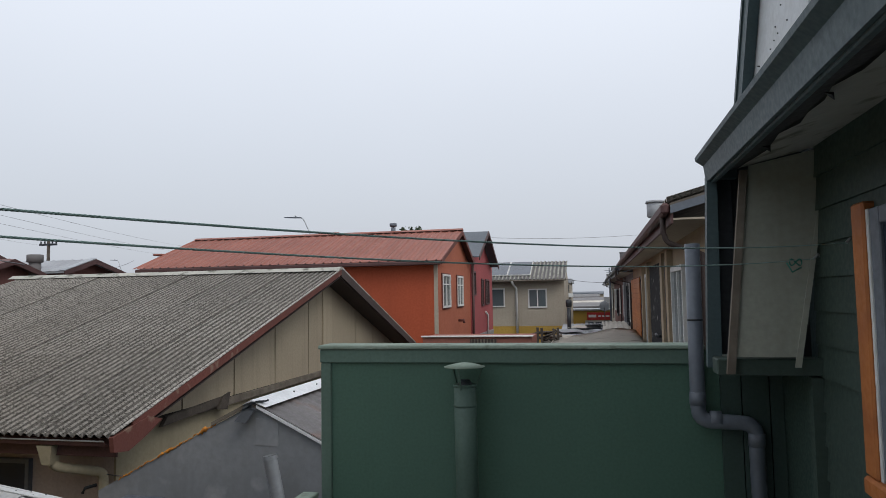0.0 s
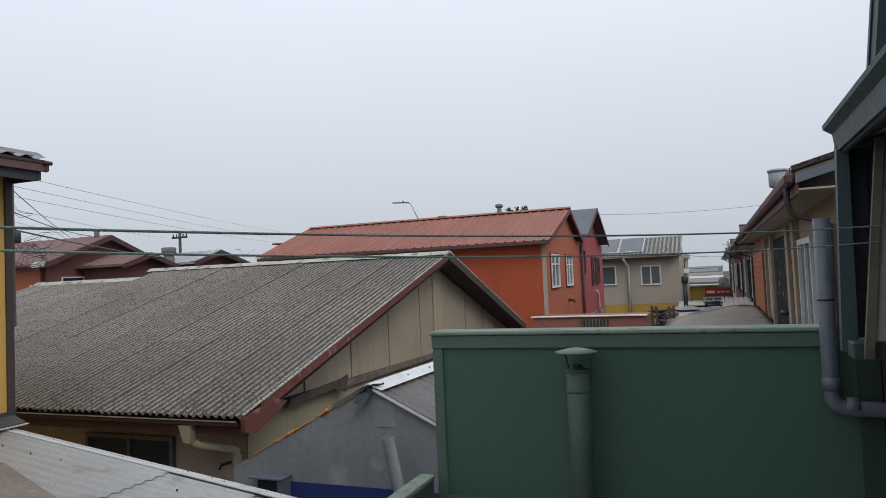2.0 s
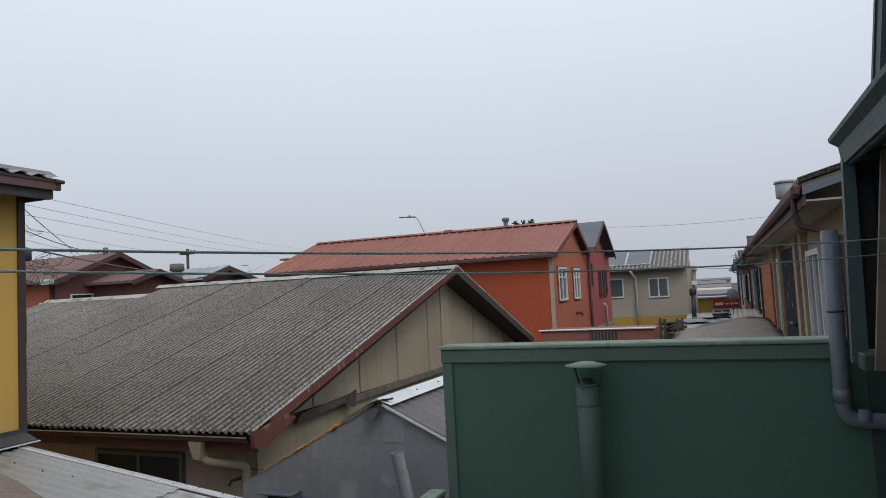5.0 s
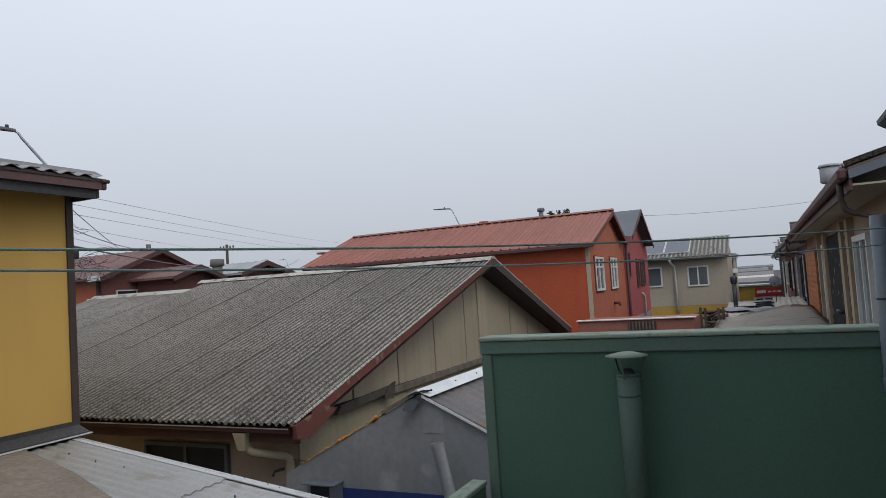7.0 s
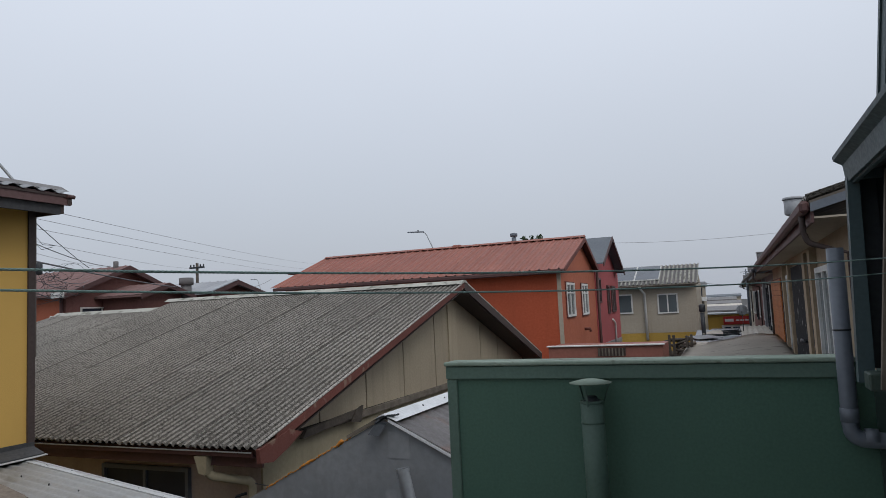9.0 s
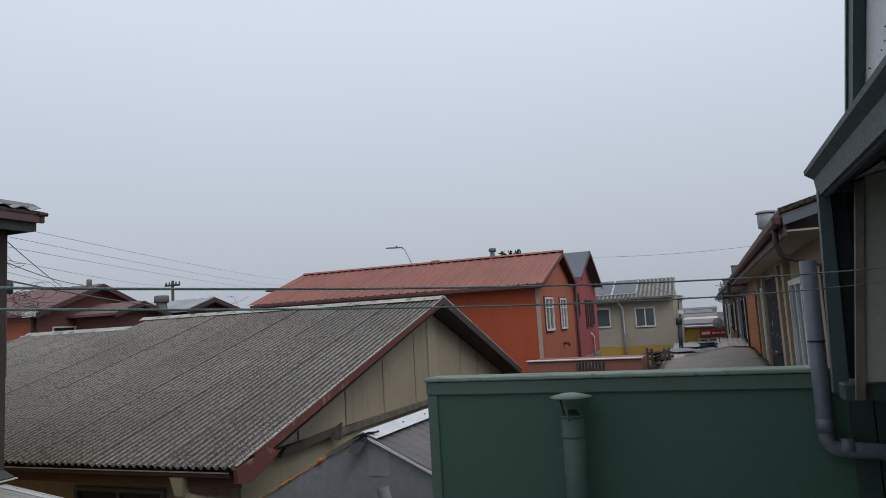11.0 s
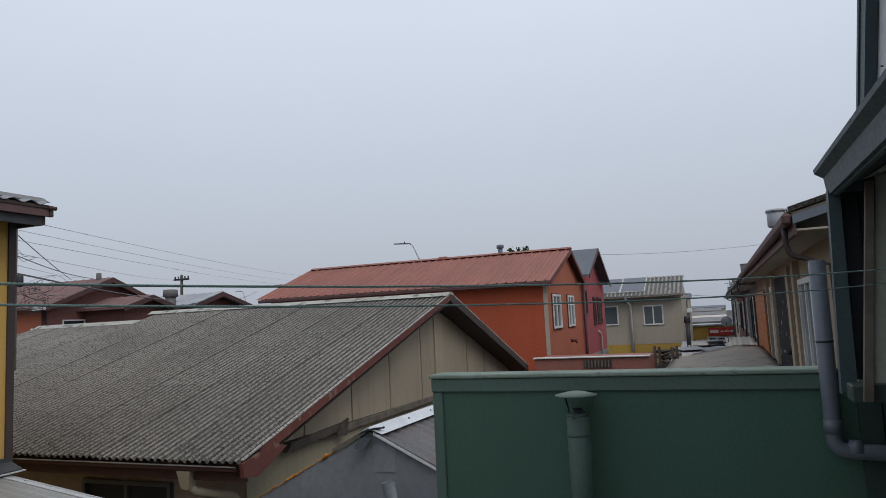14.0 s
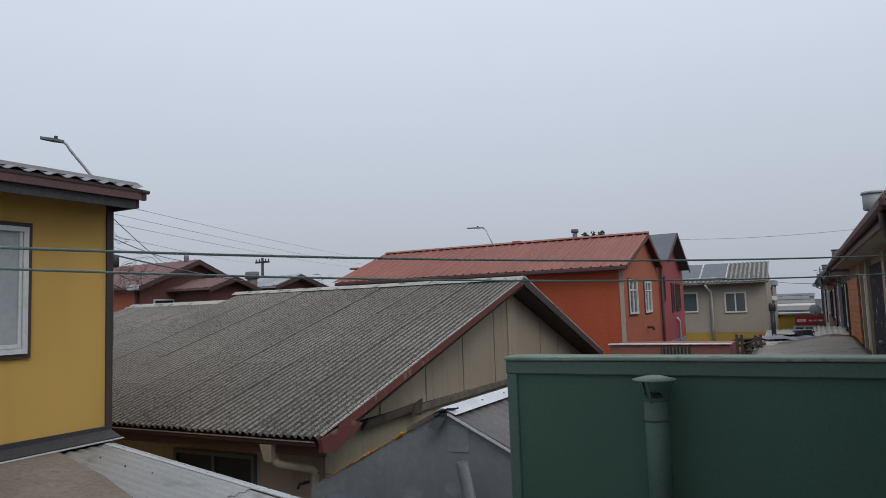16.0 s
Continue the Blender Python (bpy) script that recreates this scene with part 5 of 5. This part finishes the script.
street_lamp(-13.1, 31.0, 8.0, -1.15, 0.0, "galvanised street lamp with a curved arm")
street_lamp(-13.22, 9.18, 7.82, -0.37, -0.53, "galvanised street lamp with a straight slanting arm", SLANTED, 1.40)


street_lamp(-46.2, 60.0, 8.22, -0.95, 0.0, "far galvanised street lamp over the houses", CURVED, 1.6)


def utility_pole():
    p = thing("utility_pole", (-35.8, 39, 0), "dark wooden utility pole with a short crossarm", "utility pole")
    part("pole", tubed([(-35.8, 39, 0), (-35.8, 39, 8.3)], [0.13, 0.10], 10), M_OLDWOOD, p)
    part("crossarm", boxed(-36.45, -35.15, 38.9, 39.05, 7.9, 8.03), M_BLACK, p)
    for x in (-36.40, -36.1, -35.5, -35.2):
        part("insulator", tubed([(x, 39, 8.05), (x, 39, 8.20)], 0.05, 8), M_BLACK, p)


utility_pole()


# ---- ropes and cables ----
def rope(name, a, b, c, x0, x1, r, label):
    n = 26
    pts = []
    for k in range(n + 1):
        x = x0 + (x1 - x0) * k / n
        pts.append((x, a + b * x, c[0] + c[1] * x + c[2] * x * x))
    t = thing(name, pts[-1], label, "clothesline", group="clotheslines")
    length = sum((Vector(q) - Vector(p)).length for p, q in zip(pts, pts[1:]))
    turns = length / 0.019
    m = int(turns * 6)
    up = Vector((0, 0, 1))
    side = (Vector(pts[-1]) - Vector(pts[0])).cross(up).normalized()
    for strand in range(3):
        line = []
        for j in range(m + 1):
            g = j / m * n
            i = min(int(g), n - 1)
            c = Vector(pts[i]).lerp(Vector(pts[i + 1]), g - i)
            w = 2 * math.pi * (turns * j / m + strand / 3)
            line.append(c + 0.55 * r * (math.cos(w) * side + math.sin(w) * up))
        part("strand", tubed(line, 0.55 * r, 5), M_ROPE, t)
    x, y, z = pts[-1]
    part("hook", tubed([(x, y, z), (x + 0.02, y + 0.01, z + 0.02), (x + 0.04, y + 0.01, z)], 0.006, 6), M_GALV, t)
    return t


rope("clothesline", 1.80, 1.30, (4.160, 0.0285, 0.0466), -2.05, 0.93, 0.0021, "green-grey twisted rope clothesline across the terrace")
rope("clothesline", 2.10, 1.40, (4.123, 0.0210, 0.0483), -2.10, 0.92, 0.0021, "lower green-grey rope clothesline")


def build_knot():
    k = thing("rope_knot", (0.84, 3.28, 4.16), "loose turquoise knot tied on the clothesline", "rope")
    c = Vector((0.80, 3.22, 4.171))
    pts = [c + Vector((0.028 * math.cos(a), 0.016 * math.cos(a), 0.014 * math.sin(2 * a) - 0.008)) for a in (i * 0.4 for i in range(17))]
    part("loop", tubed(pts, 0.003, 6), M_TURQ, k)
    part("tail", tubed([c + Vector((-0.04, -0.02, -0.01)), c + Vector((-0.02, -0.02, -0.05)), c + Vector((0.02, 0.0, -0.03))], 0.0035, 6), M_TURQ, k)


build_knot()


def cable(p, q, sag, r=0.015, label="thin black overhead cable"):
    p, q = Vector(p), Vector(q)
    pts = [p.lerp(q, k / 16) - Vector((0, 0, sag * 4 * (k / 16) * (1 - k / 16))) for k in range(17)]
    solo("overhead_cable", tubed(pts, r, 5), M_CABLE, label, "cable", group="overhead cables")


cable((-12.0, 8.6, 6.39), (-37.3, 60, 9.13), 0.25, 0.0045)
cable((-12.8, 8.6, 6.38), (-38.5, 60, 8.69), 0.25, 0.0045)
cable((-12.8, 8.6, 6.17), (-39.7, 60, 8.41), 0.22, 0.0045)
cable((-12.1, 8.6, 5.78), (-33.7, 36, 7.66), 0.10, 0.0045)
cable((-12.1, 8.6, 5.58), (-41.1, 36, 8.35), 0.15, 0.0045)
cable((-12.3, 8.6, 5.45), (-45.0, 60, 8.15), 0.9, 0.018, "thick black overhead cable bundle")
cable((-12.3, 8.6, 6.50), (-19.17, 16, 5.97), 0.05, 0.010)
cable((-12.4, 8.6, 5.93), (-20.5, 18, 6.18), 0.12, 0.011)
cable((-12.3, 8.6, 5.30), (-22.1, 17.6, 5.5), 0.15, 0.010)
cable((-12.3, 8.6, 5.10), (-22.1, 17.4, 5.3), 0.25, 0.010)
cable((-12.5, 8.6, 5.62), (-22.1, 18.4, 5.75), 0.30, 0.008)
cable((-4.75, 28.3, 6.5), (2.3, 28.3, 6.38), 0.12, 0.006)
cable((-1.7, 39, 4.9), (1.2, 44, 4.75), 0.1, 0.012)


# ---- clutter on the low roofs ----
def build_clutter():
    rnd = random.Random(11)
    p = thing("timber_pile", (-1.6, 21, 2.6), "pile of rough brown timber offcuts on the low roof", "timber")
    for k in range(22):
        x, y, z = rnd.uniform(-1.90, -1.20), rnd.uniform(20.75, 21.35), 2.52 + 0.42 * rnd.random() ** 1.6
        d = Vector((rnd.uniform(0.5, 1.0) * rnd.choice((-1, 1)), rnd.uniform(-0.4, 0.4), rnd.uniform(-0.35, 0.35))) * rnd.uniform(0.12, 0.26)
        c = Vector((x, y, z))
        part("plank", tubed([c - d, c + d], rnd.uniform(0.03, 0.055), 4), (M_OLDWOOD, M_BROWNROOF, M_OLDWOOD)[k % 3], p)
    for x, z in ((-1.78, 3.06), (-1.66, 3.04), (-1.30, 2.98), (-1.18, 3.05)):
        part("stake", boxed(x, x + 0.07, 20.7, 20.78, 2.4, z), M_OLDWOOD, p)
    part("trestle", boxed(-1.95, -1.15, 20.75, 21.35, 0, 2.5), M_OLDWOOD, p)
    h = thing("hose_heap", (-0.1, 25, 2.77), "heap of black hose on the roof sheets", "hose")
    pts = [(-0.1 + 0.26 * math.cos(k * 0.9) * (1 + 0.2 * math.sin(k * 2.3)), 25 + 0.25 * math.sin(k * 0.9), 2.79 + 0.008 * k) for k in range(22)]
    part("hose", tubed(pts, 0.028, 6), M_BLACK, h)
    b = thing("black_flue", (-1.0, 26, 2.45), "black stove flue with a drum cap", "chimney")
    part("pipe", tubed([(-1.0, 26, 2.4), (-1.0, 26, 3.55)], 0.075, 12), M_BLACK, b)
    part("cap", tubed([(-1.0, 26, 3.56), (-1.0, 26, 3.60), (-1.0, 26, 3.8), (-1.0, 26, 3.84)], [0.085, 0.11, 0.11, 0.07], 12), M_BLACK, b)
    d = thing("satellite_dish", (0.32, 28, 2.6), "grey satellite dish on a short mast", "satellite dish")
    bm = bmesh.new()
    rings = []
    for i in range(5):
        r = 0.20 * i / 4
        rings.append([bm.verts.new((0.32 + r * math.cos(2 * math.pi * k / 18), 28 + 0.9 * r * r + 0.1 * r * math.sin(2 * math.pi * k / 18), 3.54 + r * math.sin(2 * math.pi * k / 18))) for k in range(18)] if i else [bm.verts.new((0.32, 28, 3.54))])
    for k in range(18):
        bm.faces.new((rings[0][0], rings[1][k], rings[1][(k + 1) % 18]))
        for i in range(1, 4):
            bm.faces.new((rings[i][k], rings[i + 1][k], rings[i + 1][(k + 1) % 18], rings[i][(k + 1) % 18]))
    bmesh.ops.solidify(bm, geom=bm.faces[:], thickness=0.012)
    part("dish", bm, M_GALV, d)
    part("mast", tubed([(0.32, 28.05, 2.5), (0.32, 28.05, 3.5)], 0.013, 8), M_BLACK, d)
    part("feed_arm", tubed([(0.32, 28.0, 3.3), (0.30, 27.65, 3.5)], 0.012, 6), M_BLACK, d)
    for x, y, z in ((0.72, 36, 5.35), (0.95, 44, 5.5)):
        m = thing("roof_mast", (x, y, 2.4), "thin metal antenna mast above the row roofs", "antenna", group="antenna masts")
        part("mast", tubed([(x, y, 2.3), (x, y, z)], 0.03, 6), M_PVC, m)
        part("crossbar", tubed([(x - 0.25, y, z - 0.15), (x + 0.25, y, z - 0.10)], 0.012, 6), M_PVC, m)
    w = thing("white_house", (-3.4, 56, 0), "far white house with a balcony rail", "house")
    part("wall", boxed(-5.5, -1.9, 55, 60, 0, 4.9), M_SAND, w)
    part("roof", boxed(-5.6, -1.75, 54.8, 60, 4.91, 5.25), M_GALV, w)
    part("balcony", boxed(-2.6, -1.7, 54.3, 54.98, 3.8, 4.1), M_WHITE, w)
    part("window", boxed(-2.5, -2.0, 54.95, 54.99, 4.15, 4.75), M_DARKGLASS, w)
    for k, (x0, x1, y, z, mt) in enumerate(((-2.6, 1.2, 68, 2.9, M_GREYROOF), (-3.0, 0.9, 78, 3.0, M_TARP), (-3.0, 1.0, 90, 3.3, M_GREYROOF), (-3.6, 0.6, 105, 3.7, M_GREYROOF), (-6, 1.5, 125, 4.2, M_SLATE))):
        f = thing("far_low_house", ((x0 + x1) / 2, y, 0), "far low house closing the passage", "house", group="far low houses")
        part("wall", boxed(x0, x1, y, y + 5, 0, z - 0.25), M_SAND, f)
        part("roof", slabbed([(x0 - 0.1, y - 0.3, z - 0.2), (x1 + 0.1, y - 0.3, z - 0.2), (x1 + 0.1, y + 5, z + 0.12), (x0 - 0.1, y + 5, z + 0.12)], (0, 0, 0.12)), mt, f)
        part("window", boxed(x0 + 0.8, x0 + 1.8, y - 0.03, y - 0.004, 1.2, 2.2), M_DARKGLASS, f)


build_clutter()


def build_tree(x, y, z, r):
    """A thin tree top: tapered trunk, a few limbs and many small leaves with gaps."""
    rnd = random.Random(21)
    t = thing("tree", (x, y, 0), "dark tree top showing over the roof ridge", "tree")
    part("trunk", tubed([(x, y, 0), (x + 0.1, y, z * 0.5), (x, y, z)], [0.16, 0.12, 0.05], 8), M_BATTEN, t)
    bm = bmesh.new()
    for k in range(7):
        a = rnd.uniform(0, 6.28)
        tip = Vector((x + r * math.cos(a), y + r * math.sin(a), z + rnd.uniform(0.0, 0.7 * r)))
        tube(bm, [(x, y, z - 0.5), tip], [0.035, 0.012], 5)
        for j in range(26):
            c = Vector((x, y, z - 0.4)).lerp(tip, rnd.uniform(0.45, 1.1)) + Vector([rnd.gauss(0, 0.10 * r) for _ in range(3)])
            u = Vector([rnd.gauss(0, 1) for _ in range(3)]).normalized() * 0.12
            v = u.cross(Vector([rnd.gauss(0, 1) for _ in range(3)])).normalized() * 0.05
            bm.faces.new([bm.verts.new(q) for q in (c - u, c + v, c + u, c - v)])
    part("crown", bm, M_LEAF, t)


build_tree(-10.8, 40.0, 8.0, 0.55)


def build_loose_sheets():
    """Odd sheets and boards left lying on the low roofs."""
    rnd = random.Random(31)
    spots = ((-0.75, 24.6, 0.25), (-0.65, 26.6, -0.2))
    for k, (x, y, a) in enumerate(spots):
        t = thing("loose_roof_sheet", (x, y, 2.68), "loose weathered roof sheet lying on the low roof", "roof sheet", group="loose roof sheets")
        ob = new("sheet", to_mesh("sheet", wavy(bmesh.new(), 0.82, 1.7, 0.12, 0.012, 6), (M_ROOFGREY, M_TARP, M_GALV)[k % 3]))
        ob.parent = t
        zz = 2.55 + 0.17 * (y - 11.0) / 11.5 + 0.05 if y < 22.5 else 2.68 + 0.030 * (y - 22.8)
        ob.matrix_basis = Matrix.Translation((-0.4, -0.8, zz - 2.68)) @ pose(0, 0, 0, rnd.uniform(0.5, 3), rnd.uniform(-2, 2), math.degrees(a))
    r = thing("draped_tarp", (0.6, 19, 2.6), "pale tarpaulin draped over a ridge on the low roof", "tarpaulin")
    bm = bmesh.new()
    n, m = 10, 8
    g = [[bm.verts.new((-1.28 + 2.5 * i / n, 14.2 + 8.2 * j / m, 2.64 + 0.006 * j + 0.26 * math.exp(-((i / n - 0.80) / 0.40) ** 2) * (0.5 + 0.5 * j / m) + rnd.uniform(-0.010, 0.010))) for i in range(n + 1)] for j in range(m + 1)]
    for j in range(m):
        for i in range(n):
            bm.faces.new((g[j][i], g[j][i + 1], g[j + 1][i + 1], g[j + 1][i])).smooth = True
    bmesh.ops.solidify(bm, geom=bm.faces[:], thickness=0.015)
    part("sheet", bm, M_TARP, r)


build_loose_sheets()


def build_cable_pole():
    """A street pole beside the yellow house, with a splice drum and loops of spare cable."""
    rnd = random.Random(41)
    x, y = -12.25, 8.95
    p = thing("cable_pole", (x, y, 0), "dark wooden street pole with a splice drum and tangled spare cable", "utility pole")
    part("pole", tubed([(x, y, 0), (x, y, 6.5)], [0.11, 0.085], 10), M_OLDWOOD, p)
    part("splice_drum", tubed([(x + 0.22, y, 5.10), (x + 0.22, y, 5.12), (x + 0.22, y, 5.30), (x + 0.22, y, 5.34)], [0.04, 0.06, 0.06, 0.03], 12), M_BLACK, p, "black splice drum")
    for k in range(24):
        c = Vector((x + rnd.uniform(0.25, 1.15), y + rnd.uniform(-0.1, 0.1), rnd.uniform(4.72, 5.16)))
        r, a0 = rnd.uniform(0.05, 0.30), rnd.uniform(0, 6.28)
        pts = [c + Vector((r * 1.5 * math.cos(a0 + j * 0.5), 0.05 * math.sin(j), r * 0.7 * math.sin(a0 + j * 0.5 * rnd.uniform(0.9, 1.15)) - 0.01 * j)) for j in range(rnd.randint(6, 13))]
        part("cable_loop", tubed(pts, rnd.uniform(0.003, 0.005), 5), M_BLACK, p)
    for k, (zz, x2, z2) in enumerate(((5.95, -11.62, 5.62), (5.62, -11.9, 4.9), (5.78, -11.66, 5.60))):
        part("drop_wire", tubed([(x, y, zz), ((x + x2) / 2, y, (zz + z2) / 2 - 0.12), (x2, y, z2)], 0.0045, 5), M_BLACK, p)


build_cable_pole()
